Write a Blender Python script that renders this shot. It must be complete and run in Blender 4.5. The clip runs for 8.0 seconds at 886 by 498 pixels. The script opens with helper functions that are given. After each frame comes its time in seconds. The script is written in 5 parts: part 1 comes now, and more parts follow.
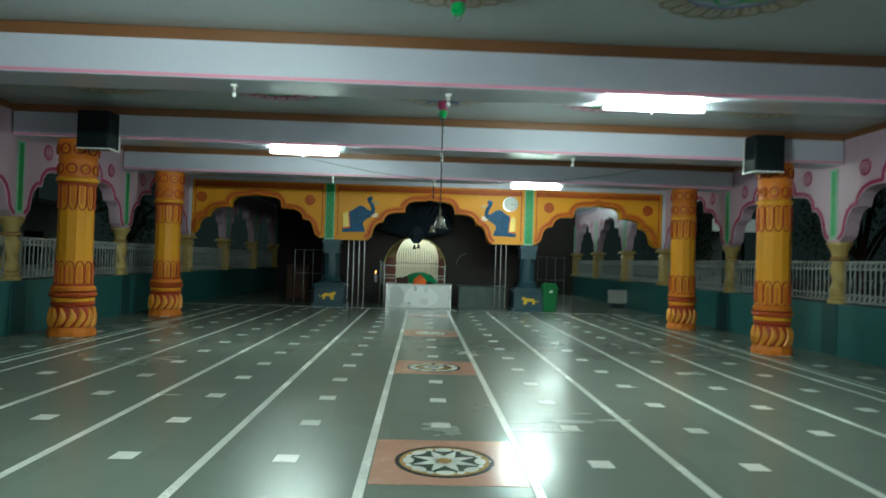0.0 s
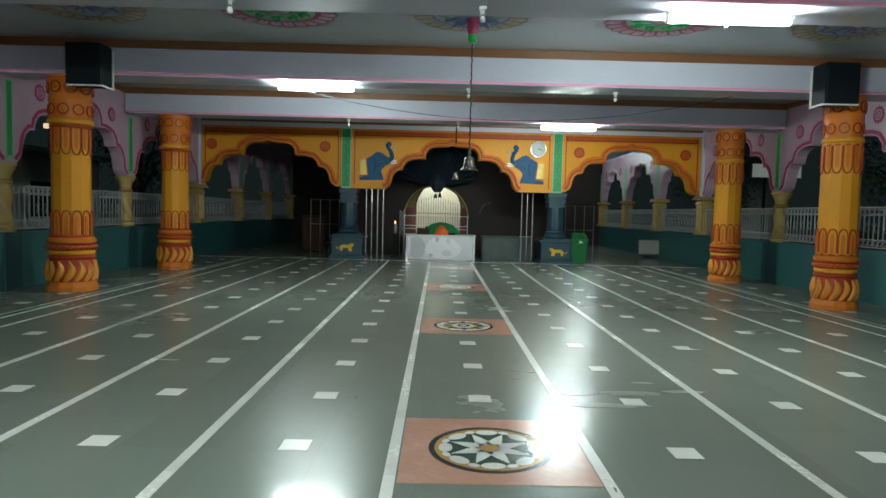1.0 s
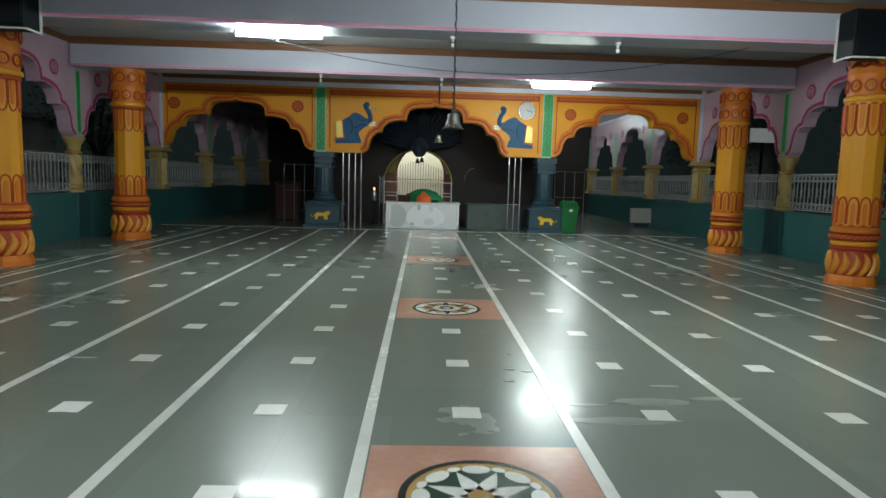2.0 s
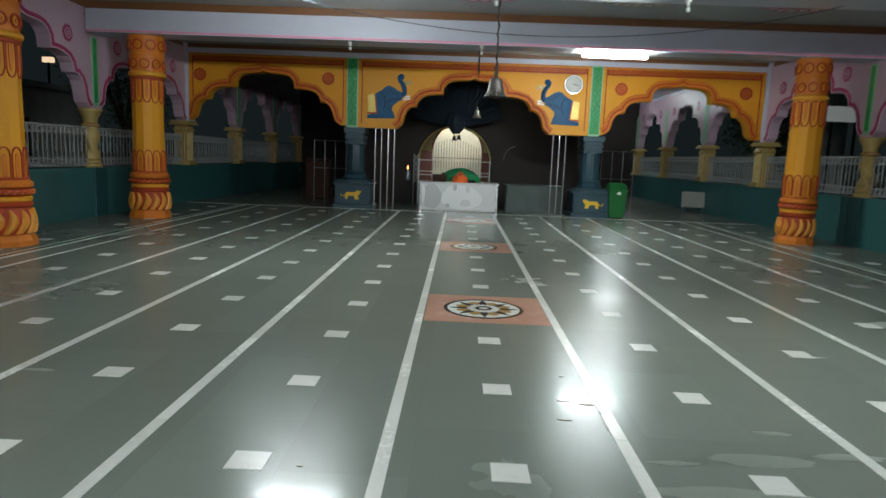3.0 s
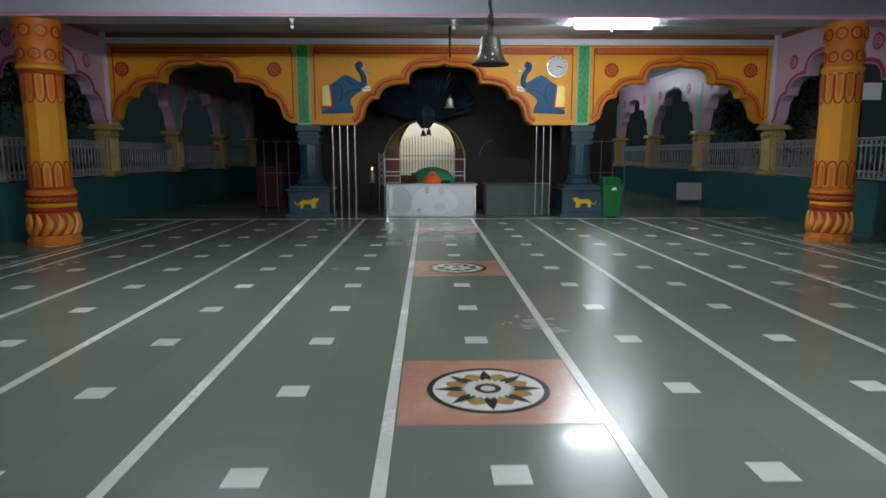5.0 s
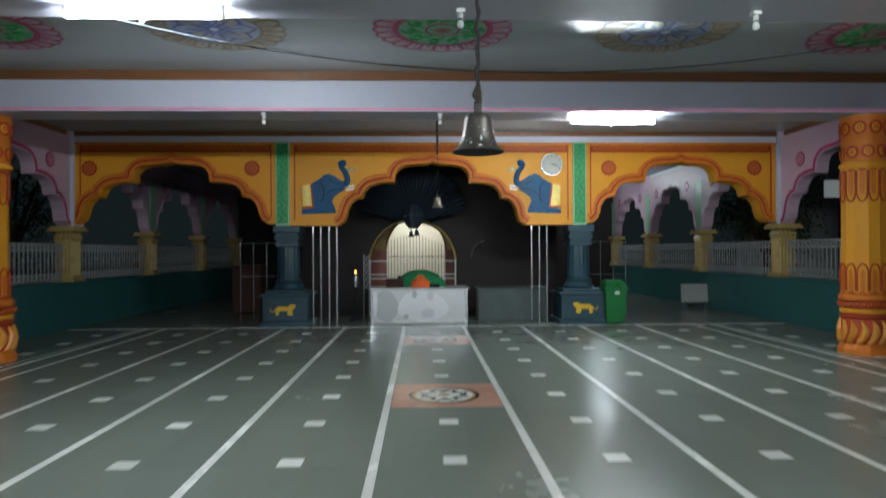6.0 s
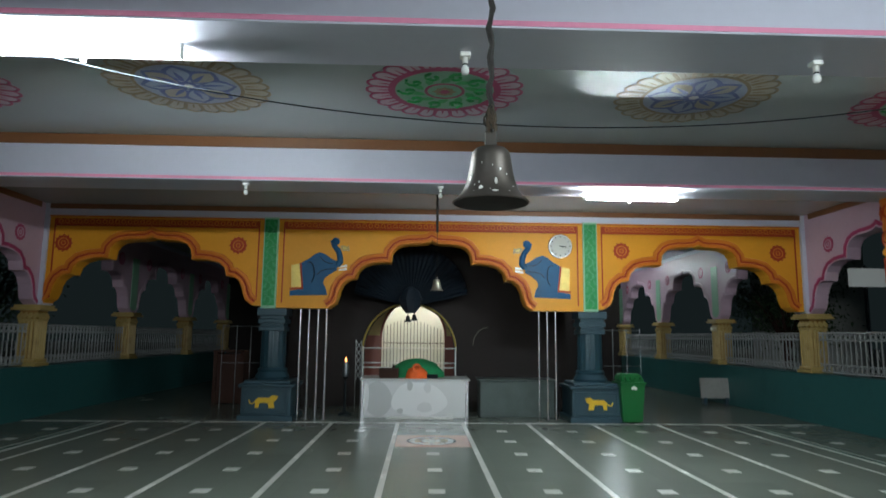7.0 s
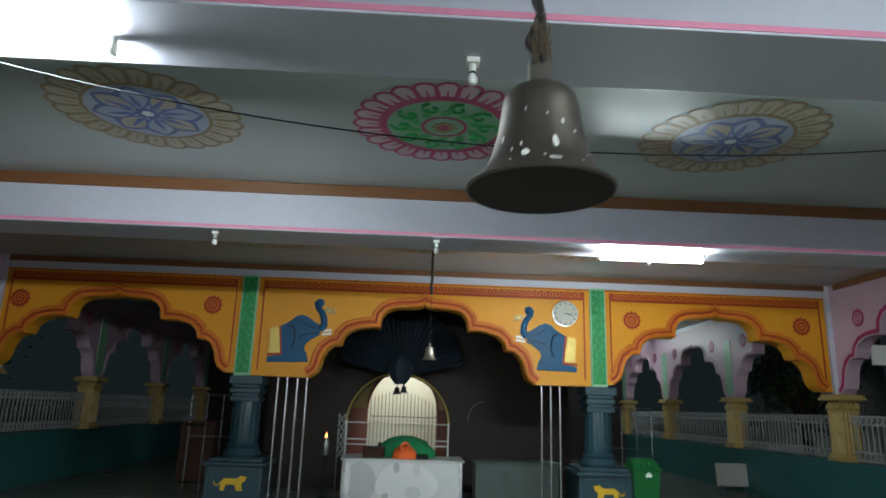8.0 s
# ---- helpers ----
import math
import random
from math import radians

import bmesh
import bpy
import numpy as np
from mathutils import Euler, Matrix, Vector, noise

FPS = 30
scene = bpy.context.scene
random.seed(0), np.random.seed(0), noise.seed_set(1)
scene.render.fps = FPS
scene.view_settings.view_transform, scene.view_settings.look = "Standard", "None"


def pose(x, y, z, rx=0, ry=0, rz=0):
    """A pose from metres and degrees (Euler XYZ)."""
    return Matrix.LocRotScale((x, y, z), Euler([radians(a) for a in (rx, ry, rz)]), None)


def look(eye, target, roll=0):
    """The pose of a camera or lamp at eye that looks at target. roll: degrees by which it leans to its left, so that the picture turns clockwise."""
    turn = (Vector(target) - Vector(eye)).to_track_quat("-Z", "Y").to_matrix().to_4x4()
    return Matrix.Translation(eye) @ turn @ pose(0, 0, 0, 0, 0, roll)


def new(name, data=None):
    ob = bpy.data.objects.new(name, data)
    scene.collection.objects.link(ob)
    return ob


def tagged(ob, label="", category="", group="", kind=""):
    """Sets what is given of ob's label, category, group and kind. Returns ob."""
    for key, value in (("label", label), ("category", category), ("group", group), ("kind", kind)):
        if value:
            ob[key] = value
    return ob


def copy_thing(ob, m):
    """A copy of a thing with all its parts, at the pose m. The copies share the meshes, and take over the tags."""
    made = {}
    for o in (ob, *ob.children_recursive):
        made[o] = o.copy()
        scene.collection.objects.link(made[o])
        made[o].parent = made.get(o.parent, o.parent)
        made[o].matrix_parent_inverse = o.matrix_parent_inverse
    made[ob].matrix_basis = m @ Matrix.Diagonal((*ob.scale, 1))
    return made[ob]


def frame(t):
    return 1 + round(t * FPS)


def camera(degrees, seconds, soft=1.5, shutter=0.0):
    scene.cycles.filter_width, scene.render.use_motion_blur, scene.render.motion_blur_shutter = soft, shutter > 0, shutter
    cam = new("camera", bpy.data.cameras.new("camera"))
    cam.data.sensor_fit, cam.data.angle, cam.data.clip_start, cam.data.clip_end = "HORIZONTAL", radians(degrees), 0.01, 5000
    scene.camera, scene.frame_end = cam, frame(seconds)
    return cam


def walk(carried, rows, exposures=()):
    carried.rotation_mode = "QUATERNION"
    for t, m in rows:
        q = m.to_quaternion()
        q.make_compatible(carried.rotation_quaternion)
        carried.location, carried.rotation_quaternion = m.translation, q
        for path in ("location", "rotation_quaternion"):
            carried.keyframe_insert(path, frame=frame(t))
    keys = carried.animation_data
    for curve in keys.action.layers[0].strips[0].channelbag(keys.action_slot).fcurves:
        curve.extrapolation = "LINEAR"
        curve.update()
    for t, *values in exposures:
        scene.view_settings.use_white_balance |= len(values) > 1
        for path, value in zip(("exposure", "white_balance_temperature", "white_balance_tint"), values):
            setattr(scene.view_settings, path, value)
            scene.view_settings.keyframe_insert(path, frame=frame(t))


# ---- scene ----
cam = camera(69.5, 8.0, 1.5, 0.5)
PATH = [
    (0, (0.295, -0.949, 1.499), (0.361, 1.049, 1.535), 1.7),
    (0.5, (0.278, -0.433, 1.452), (0.288, 1.565, 1.379), 0.7),
    (1, (0.17, 0.064, 1.422), (0.185, 2.061, 1.306), 1.4),
    (1.5, (0.199, 0.588, 1.39), (0.283, 2.579, 1.226), -0.1),
    (1.7, (0.212, 0.819, 1.407), (0.286, 2.808, 1.215), 1.4),
    (2.8, (0.225, 1.976, 1.386), (0.281, 3.959, 1.127), 1.6),
    (3, (0.236, 2.193, 1.384), (0.194, 4.172, 1.099), 2.2),
    (3.5, (0.209, 2.734, 1.377), (0.224, 4.706, 1.044), -0.6),
    (4, (0.227, 3.27, 1.368), (0.212, 5.229, 0.964), 1.9),
    (4.5, (0.218, 3.809, 1.383), (0.236, 5.785, 1.081), 0.8),
    (4.7, (0.149, 4.024, 1.391), (0.197, 6.0, 1.086), 0.0),
    (5.8, (0.231, 5.176, 1.484), (0.273, 7.173, 1.395), -0.2),
    (6, (0.28, 5.477, 1.504), (0.348, 7.476, 1.512), -0.3),
    (6.5, (0.334, 6.006, 1.546), (0.322, 8.001, 1.687), 2.5),
    (7, (0.335, 6.487, 1.551), (0.399, 8.467, 1.822), 0.6),
    (7.5, (0.381, 7.022, 1.607), (0.407, 8.985, 1.988), 1.2),
    (8, (0.354, 7.477, 1.623), (0.430, 9.416, 2.104), 1.8),
]
EXPOSURES = [(0, .11, 6110, -16), (0.5, .10, 6190, -9), (1.0, .10, 6280, -2), (1.5, .10, 6350, 0), (3.0, .10, 6320, 5), (4.0, -.04, 6270, 8), (4.5, -.12, 6240, 10), (6.0, .12, 6040, 8), (8.0, .11, 6180, 3)]
walk(cam, [(t, look(eye, target, roll)) for t, eye, target, roll in PATH], EXPOSURES)

# ---------------------------------------------------------------- world and light
world = bpy.data.worlds.new("night")
scene.world = world
world.use_nodes = True
world.node_tree.nodes["Background"].inputs["Color"].default_value = (0.34, 0.48, 0.50, 1)
world.node_tree.nodes["Background"].inputs["Strength"].default_value = 0.021
scene.view_settings.exposure = 0.0
TUBE = 388.0          # glow of the fluorescent tubes

# ---------------------------------------------------------------- plan
AX = 0.51            # middle line of the hall
HALF = 7.40          # from the middle line to the side arcades
CEIL, BEAM = 3.97, 3.42
ROWS_Y = [6.40, 10.45, 14.50, 18.70, 22.50, 26.40, 30.20]
FRONT = 18.60        # front face of the painted arch wall
LINE, ROW = 1.172, 1.04


# ---------------------------------------------------------------- materials
def mat(name, colour, rough=0.5, metal=0.0, vary=0.12, scale=6.0, bump=0.05, coat=0.0, emit=0.0, dirt=None, dirt_amount=0.0, spec=0.5, apart=0.0, slabs=0.0, grain=0.5, coat_rough=0.15, worn=False):
    m = bpy.data.materials.new(name)
    m.use_nodes = True
    nt = m.node_tree
    b = nt.nodes["Principled BSDF"]
    b.inputs["Metallic"].default_value = metal
    b.inputs["Specular IOR Level"].default_value = spec
    b.inputs["Coat Weight"].default_value = coat
    b.inputs["Coat Roughness"].default_value = coat_rough
    tc = nt.nodes.new("ShaderNodeTexCoord")
    big = nt.nodes.new("ShaderNodeTexNoise")
    big.inputs["Scale"].default_value = scale * 0.25
    big.inputs["Detail"].default_value = 5
    fine = nt.nodes.new("ShaderNodeTexNoise")
    fine.inputs["Scale"].default_value = scale * 6
    fine.inputs["Detail"].default_value = 6
    for n in (big, fine):
        nt.links.new(tc.outputs["Object"], n.inputs["Vector"])
    add = nt.nodes.new("ShaderNodeMath")
    add.operation = "ADD"
    nt.links.new(big.outputs["Fac"], add.inputs[0])
    soft = nt.nodes.new("ShaderNodeMath")
    soft.operation = "MULTIPLY_ADD"
    soft.inputs[1].default_value, soft.inputs[2].default_value = grain, 0.5 * (1 - grain)
    nt.links.new(fine.outputs["Fac"], soft.inputs[0])
    nt.links.new(soft.outputs[0], add.inputs[1])
    ramp = nt.nodes.new("ShaderNodeMapRange")
    ramp.inputs["From Min"].default_value, ramp.inputs["From Max"].default_value = 0.6, 1.4
    ramp.inputs["To Min"].default_value, ramp.inputs["To Max"].default_value = 1 - vary, 1 + vary
    nt.links.new(add.outputs[0], ramp.inputs["Value"])
    mul = nt.nodes.new("ShaderNodeVectorMath")
    mul.operation = "SCALE"
    mul.inputs[0].default_value = colour
    nt.links.new(ramp.outputs[0], mul.inputs["Scale"])
    out = mul.outputs[0]
    if dirt:
        spot = nt.nodes.new("ShaderNodeTexNoise")
        spot.inputs["Scale"].default_value = scale * 0.7
        spot.inputs["Detail"].default_value = 8
        spot.inputs["Roughness"].default_value = 0.7
        nt.links.new(tc.outputs["Object"], spot.inputs["Vector"])
        edge = nt.nodes.new("ShaderNodeMapRange")
        edge.inputs["From Min"].default_value, edge.inputs["From Max"].default_value = 0.52, 0.72
        edge.inputs["To Max"].default_value = dirt_amount
        nt.links.new(spot.outputs["Fac"], edge.inputs["Value"])
        mix = nt.nodes.new("ShaderNodeMix")
        mix.data_type = "RGBA"
        nt.links.new(edge.outputs[0], mix.inputs["Factor"])
        nt.links.new(out, mix.inputs["A"])
        mix.inputs["B"].default_value = (*dirt, 1)
        out = mix.outputs["Result"]
    if slabs:
        tile = nt.nodes.new("ShaderNodeTexBrick")
        tile.offset = 0.5
        tile.inputs["Scale"].default_value = 1.0
        tile.inputs["Brick Width"].default_value, tile.inputs["Row Height"].default_value = 1.04, 0.586
        tile.inputs["Mortar Size"].default_value, tile.inputs["Mortar Smooth"].default_value = 0.0022, 0.3
        tile.inputs["Color1"].default_value = (1 - slabs,) * 3 + (1,)
        tile.inputs["Color2"].default_value = (1 + slabs,) * 3 + (1,)
        tile.inputs["Mortar"].default_value = (0.91, 0.91, 0.90, 1)
        turn = nt.nodes.new("ShaderNodeMapping")
        turn.inputs["Rotation"].default_value = (0, 0, math.pi / 2)
        turn.inputs["Location"].default_value = (0.12, AX, 0)
        nt.links.new(tc.outputs["Object"], turn.inputs["Vector"])
        nt.links.new(turn.outputs[0], tile.inputs["Vector"])
        stone = nt.nodes.new("ShaderNodeVectorMath")
        stone.operation = "MULTIPLY"
        nt.links.new(out, stone.inputs[0])
        nt.links.new(tile.outputs["Color"], stone.inputs[1])
        out = stone.outputs[0]
    if apart:
        info = nt.nodes.new("ShaderNodeObjectInfo")
        each = nt.nodes.new("ShaderNodeMapRange")
        each.inputs["To Min"].default_value, each.inputs["To Max"].default_value = 1 - apart, 1 + apart
        nt.links.new(info.outputs["Random"], each.inputs["Value"])
        own = nt.nodes.new("ShaderNodeVectorMath")
        own.operation = "SCALE"
        nt.links.new(out, own.inputs[0])
        nt.links.new(each.outputs[0], own.inputs["Scale"])
        out = own.outputs[0]
    nt.links.new(out, b.inputs["Base Color"])
    rr = nt.nodes.new("ShaderNodeMapRange")
    rr.inputs["From Min"].default_value, rr.inputs["From Max"].default_value = 0.6, 1.4
    rr.inputs["To Min"].default_value, rr.inputs["To Max"].default_value = max(0.02, rough * (1 - min(0.2, 1.6 * vary))), min(1, rough * (1 + min(0.2, 1.6 * vary)))
    nt.links.new(add.outputs[0], rr.inputs["Value"])
    nt.links.new(rr.outputs[0], b.inputs["Roughness"])
    if bump:
        bp = nt.nodes.new("ShaderNodeBump")
        bp.inputs["Strength"].default_value = bump
        bp.inputs["Distance"].default_value = 0.01
        nt.links.new(fine.outputs["Fac"], bp.inputs["Height"])
        nt.links.new(bp.outputs["Normal"], b.inputs["Normal"])
    if worn:
        rub = nt.nodes.new("ShaderNodeTexNoise")
        rub.inputs["Scale"].default_value, rub.inputs["Detail"].default_value, rub.inputs["Roughness"].default_value = 2.6, 9, 0.68
        nt.links.new(tc.outputs["Object"], rub.inputs["Vector"])
        gloss = nt.nodes.new("ShaderNodeMapRange")
        gloss.inputs["From Min"].default_value, gloss.inputs["From Max"].default_value = 0.40, 0.62
        gloss.inputs["To Min"].default_value, gloss.inputs["To Max"].default_value = coat * 0.45, coat * 1.35
        nt.links.new(rub.outputs["Fac"], gloss.inputs["Value"])
        nt.links.new(gloss.outputs[0], b.inputs["Coat Weight"])
    if emit:
        b.inputs["Emission Color"].default_value = (*colour, 1)
        b.inputs["Emission Strength"].default_value = emit
    return m


M_FLOOR = mat("kota_stone", (0.142, 0.161, 0.139), 0.27, vary=0.03, scale=1.2, bump=0.035, coat=0.085, coat_rough=0.08, spec=0.155, worn=True, slabs=0.045, grain=0.1)
M_STRIP = mat("white_marble", (0.58, 0.58, 0.55), 0.26, spec=0.25, vary=0.12, scale=5, bump=0.01, dirt=(0.40, 0.39, 0.35), dirt_amount=0.5, apart=0.12)
M_PINKSTONE = mat("pink_stone", (0.42, 0.225, 0.165), 0.22, vary=0.22, scale=4, bump=0.01, dirt=(0.55, 0.38, 0.30), dirt_amount=0.6)
M_GREENSTONE = mat("green_marble", (0.05, 0.16, 0.10), 0.22, vary=0.3, scale=8, bump=0.01)
M_BLACKSTONE = mat("black_marble", (0.018, 0.022, 0.02), 0.2, vary=0.2, scale=8, bump=0.01)
M_DARKGREENSTONE = mat("dark_green_marble", (0.022, 0.05, 0.036), 0.22, vary=0.3, scale=10, bump=0.01)
M_SMEAR = mat("cement_smear", (0.165, 0.185, 0.160), 0.32, vary=0.15, scale=12, bump=0.0, coat=0.04, spec=0.15)
M_GRIME = mat("brown_grime", (0.105, 0.095, 0.078), 0.4, spec=0.2, vary=0.3, scale=20, bump=0.0)
M_OCHRESTONE = mat("ochre_marble", (0.36, 0.22, 0.08), 0.22, vary=0.2, scale=8, bump=0.01)
M_CEIL = mat("ceiling_gloss_paint", (0.42, 0.46, 0.46), 0.24, vary=0.03, scale=0.35, bump=0.0)
M_BEAM = mat("lilac_paint", (0.56, 0.56, 0.66), 0.35, vary=0.06, scale=2, bump=0.03)
M_BROWN = mat("brown_paint", (0.20, 0.085, 0.035), 0.35, vary=0.15, scale=5)
M_PINKLINE = mat("pink_line_paint", (0.70, 0.25, 0.40), 0.4, vary=0.12, scale=5)
M_YELLOW = mat("yellow_paint", (0.70, 0.305, 0.020), 0.48, spec=0.28, vary=0.09, scale=3, dirt=(0.55, 0.27, 0.03), dirt_amount=0.35)
M_ORANGE = mat("orange_paint", (0.60, 0.175, 0.02), 0.45, spec=0.28, vary=0.14, scale=6)
M_RED = mat("red_oxide_paint", (0.38, 0.052, 0.018), 0.48, spec=0.25, vary=0.18, scale=8)
M_PINK = mat("pink_wall_paint", (0.54, 0.38, 0.47), 0.45, vary=0.09, scale=2.5, dirt=(0.42, 0.30, 0.38), dirt_amount=0.4)
M_MAGENTA = mat("magenta_paint", (0.36, 0.035, 0.12), 0.45, vary=0.2, scale=9)
M_GREEN = mat("green_paint", (0.03, 0.34, 0.085), 0.4, vary=0.25, scale=14)
M_PALEGREEN = mat("pale_green_paint", (0.26, 0.50, 0.33), 0.4, vary=0.12, scale=8)
M_TEAL = mat("teal_paint", (0.035, 0.125, 0.125), 0.4, vary=0.2, scale=2, dirt=(0.02, 0.07, 0.075), dirt_amount=0.5)
M_DEEPTEAL = mat("deep_teal_paint", (0.020, 0.072, 0.076), 0.45, vary=0.2, scale=3)
M_CREAM = mat("cream_yellow_paint", (0.44, 0.32, 0.11), 0.42, vary=0.2, scale=6, dirt=(0.22, 0.13, 0.04), dirt_amount=0.6)
M_RAIL = mat("white_enamel", (0.33, 0.34, 0.34), 0.35, vary=0.1, scale=10)
M_SLATE = mat("slate_blue_paint", (0.022, 0.055, 0.075), 0.42, vary=0.2, scale=4)
M_EMBLEM = mat("emblem_yellow_paint", (0.68, 0.42, 0.02), 0.4, vary=0.15, scale=12)
M_GATE = mat("grey_gate_paint", (0.13, 0.12, 0.09), 0.5, vary=0.2, scale=10)
M_DIAL = mat("aged_dial", (0.44, 0.43, 0.38), 0.4, vary=0.05, scale=6)
M_ALTARDARK = mat("dull_steel_patch", (0.44, 0.45, 0.45), 0.42, metal=0.55, vary=0.02, scale=3, bump=0.0, grain=0.0)
M_ALTARLIGHT = mat("polish_and_sheen_steel", (0.74, 0.75, 0.75), 0.30, metal=0.55, vary=0.02, scale=4, bump=0.0, grain=0.0)
M_COUNTER = mat("dark_granite", (0.070, 0.090, 0.085), 0.5, spec=0.3, vary=0.3, scale=14)
M_GREENFIELD = mat("leaf_green_paint", (0.018, 0.25, 0.06), 0.4, vary=0.3, scale=18)
M_GREENLINE = mat("mid_green_paint", (0.05, 0.31, 0.11), 0.4, vary=0.2, scale=14)
M_LOTUS = mat("amber_paint", (0.70, 0.29, 0.03), 0.38, vary=0.16, scale=7)
M_DULLGOLD = mat("dull_gold_paint", (0.36, 0.26, 0.08), 0.4, vary=0.3, scale=10)
M_FOLDSHADE = mat("blue_fold_shade", (0.009, 0.035, 0.07), 0.5, spec=0.2, vary=0.2, scale=9)
M_BLUE = mat("blue_paint", (0.016, 0.085, 0.185), 0.48, spec=0.22, vary=0.28, scale=9)
M_GOLD = mat("gold_paint", (0.50, 0.37, 0.09), 0.35, metal=0.4, vary=0.35, scale=14, bump=0.25)
M_WHITE = mat("white_paint", (0.78, 0.78, 0.75), 0.4, vary=0.06, scale=6)
M_BLACK = mat("black_plastic", (0.005, 0.009, 0.012), 0.65, spec=0.25, vary=0.2, scale=8)
# dark wall paint; inside the bells it stands in for shade
M_DARK = mat("dark_soot_and_bell_shade", (0.032, 0.026, 0.025), 0.75, spec=0.2, vary=0.3, scale=3)
M_STEEL = mat("brushed_steel", (0.66, 0.67, 0.68), 0.25, metal=1.0, vary=0.05, scale=3, bump=0.0)
M_ALTAR = mat("worn_steel_sheet", (0.60, 0.61, 0.61), 0.36, metal=0.55, vary=0.03, scale=3, bump=0.0, grain=0.05)
M_DULLSTEEL = mat("dull_steel", (0.22, 0.23, 0.24), 0.4, metal=1.0, vary=0.08, scale=6, bump=0.0)
M_BIN = mat("green_plastic", (0.012, 0.125, 0.03), 0.4, vary=0.15, scale=5, dirt=(0.03, 0.09, 0.03), dirt_amount=0.5)
M_BELL = mat("aged_bronze", (0.118, 0.104, 0.092), 0.46, metal=0.75, vary=0.25, scale=9, dirt=(0.07, 0.06, 0.05), dirt_amount=0.6)
M_BRASS = mat("dull_brass", (0.34, 0.31, 0.25), 0.38, metal=0.8, vary=0.2, scale=9)
M_ROPE = mat("dark_rope", (0.025, 0.022, 0.02), 0.85, vary=0.4, scale=30, bump=0.4)
M_FRAY = mat("frayed_jute", (0.10, 0.075, 0.05), 0.9, vary=0.4, scale=30, bump=0.3)
M_GREENCLOTH = mat("green_cloth", (0.015, 0.20, 0.07), 0.8, vary=0.3, scale=9, bump=0.3)
M_MARIGOLD = mat("orange_flowers", (0.85, 0.14, 0.02), 0.7, vary=0.35, scale=20, bump=0.4)
M_WOOD = mat("dark_wood", (0.045, 0.022, 0.016), 0.75, spec=0.2, vary=0.3, scale=7)
M_SHRINE = mat("shrine_cream", (0.76, 0.77, 0.66), 0.5, vary=0.08, scale=4)
M_MAROON = mat("maroon_paint", (0.20, 0.05, 0.03), 0.4, vary=0.25, scale=6)
M_PURPLE = mat("violet_paint", (0.10, 0.13, 0.34), 0.4, vary=0.3, scale=14)
M_PALEBLUE = mat("pale_blue_paint", (0.33, 0.38, 0.50), 0.35, vary=0.2, scale=9)
M_PALEPINK = mat("pale_rose_paint", (0.48, 0.36, 0.42), 0.35, vary=0.15, scale=9)
M_PALETAN = mat("pale_sand_paint", (0.40, 0.36, 0.28), 0.35, vary=0.15, scale=9)
M_CEILGREEN = mat("sea_green_paint", (0.20, 0.42, 0.27), 0.4, vary=0.35, scale=9)
M_EAR = mat("dark_cast_metal", (0.06, 0.052, 0.043), 0.6, metal=0.3, vary=0.3, scale=30)
M_TAN = mat("tan_paint", (0.25, 0.185, 0.095), 0.4, vary=0.2, scale=12)
M_CLOTHDARK = mat("dark_blue_cloth", (0.016, 0.026, 0.040), 0.6, vary=0.4, scale=10, bump=0.3)
M_GROUND = mat("night_earth", (0.05, 0.045, 0.04), 0.9, vary=0.3, scale=1.0)
M_OUTWALL = mat("weathered_plaster", (0.34, 0.34, 0.32), 0.85, vary=0.25, scale=1.5, dirt=(0.12, 0.12, 0.11), dirt_amount=0.7)
M_LEAF = mat("leaf", (0.03, 0.06, 0.02), 0.6, vary=0.4, scale=20)
M_TUBE = mat("lit_tube", (0.94, 1.0, 0.99), 0.4, vary=0.0, bump=0.0, emit=TUBE)
M_TUBE_OLD = mat("lit_old_tube", (0.94, 1.0, 0.99), 0.4, vary=0.0, bump=0.0, emit=TUBE * 0.85)
M_TUBE_DIM = mat("lit_weak_tube", (0.94, 1.0, 0.99), 0.4, vary=0.0, bump=0.0, emit=TUBE * 0.30)
M_GLASS = mat("bulb_glass", (0.8, 0.82, 0.8), 0.08, vary=0.02, bump=0.0)
M_FLAME = mat("flame", (1.0, 0.30, 0.07), 0.5, vary=0.0, bump=0.0, emit=7.0)
# glow added to a plain pale board, in place of light falling on it
M_GLOWBOARD = mat("self_lit_pale_panel", (0.75, 0.78, 0.75), 0.5, vary=0.03, bump=0.0, emit=0.16)
M_FARLAMP = mat("far_lamp_glow", (1.0, 0.70, 0.45), 0.5, vary=0.0, bump=0.0, emit=0.9)
M_LAMP = mat("niche_lamp_glow", (1.0, 0.99, 0.93), 0.5, vary=0.0, bump=0.0, emit=120.0)


# ---------------------------------------------------------------- mesh helpers
def part(name, bm, material, parent=None, label="", smooth=False):
    me = bpy.data.meshes.new(name)
    bmesh.ops.recalc_face_normals(bm, faces=bm.faces[:])
    if smooth:
        for f in bm.faces:
            f.smooth = True
    bm.to_mesh(me)
    bm.free()
    me.materials.append(material)
    ob = new(name, me)
    if smooth:
        me.set_sharp_from_angle(angle=radians(40))
    if parent:
        ob.parent = parent
    if label:
        ob["label"] = label
    return ob


def thing(name, label, category, group="", at=(0, 0, 0)):
    e = new(name)
    e.location = at
    return tagged(e, label, category, group)


def structure(ob, label, category="wall"):
    return tagged(ob, label, category, kind="structure")


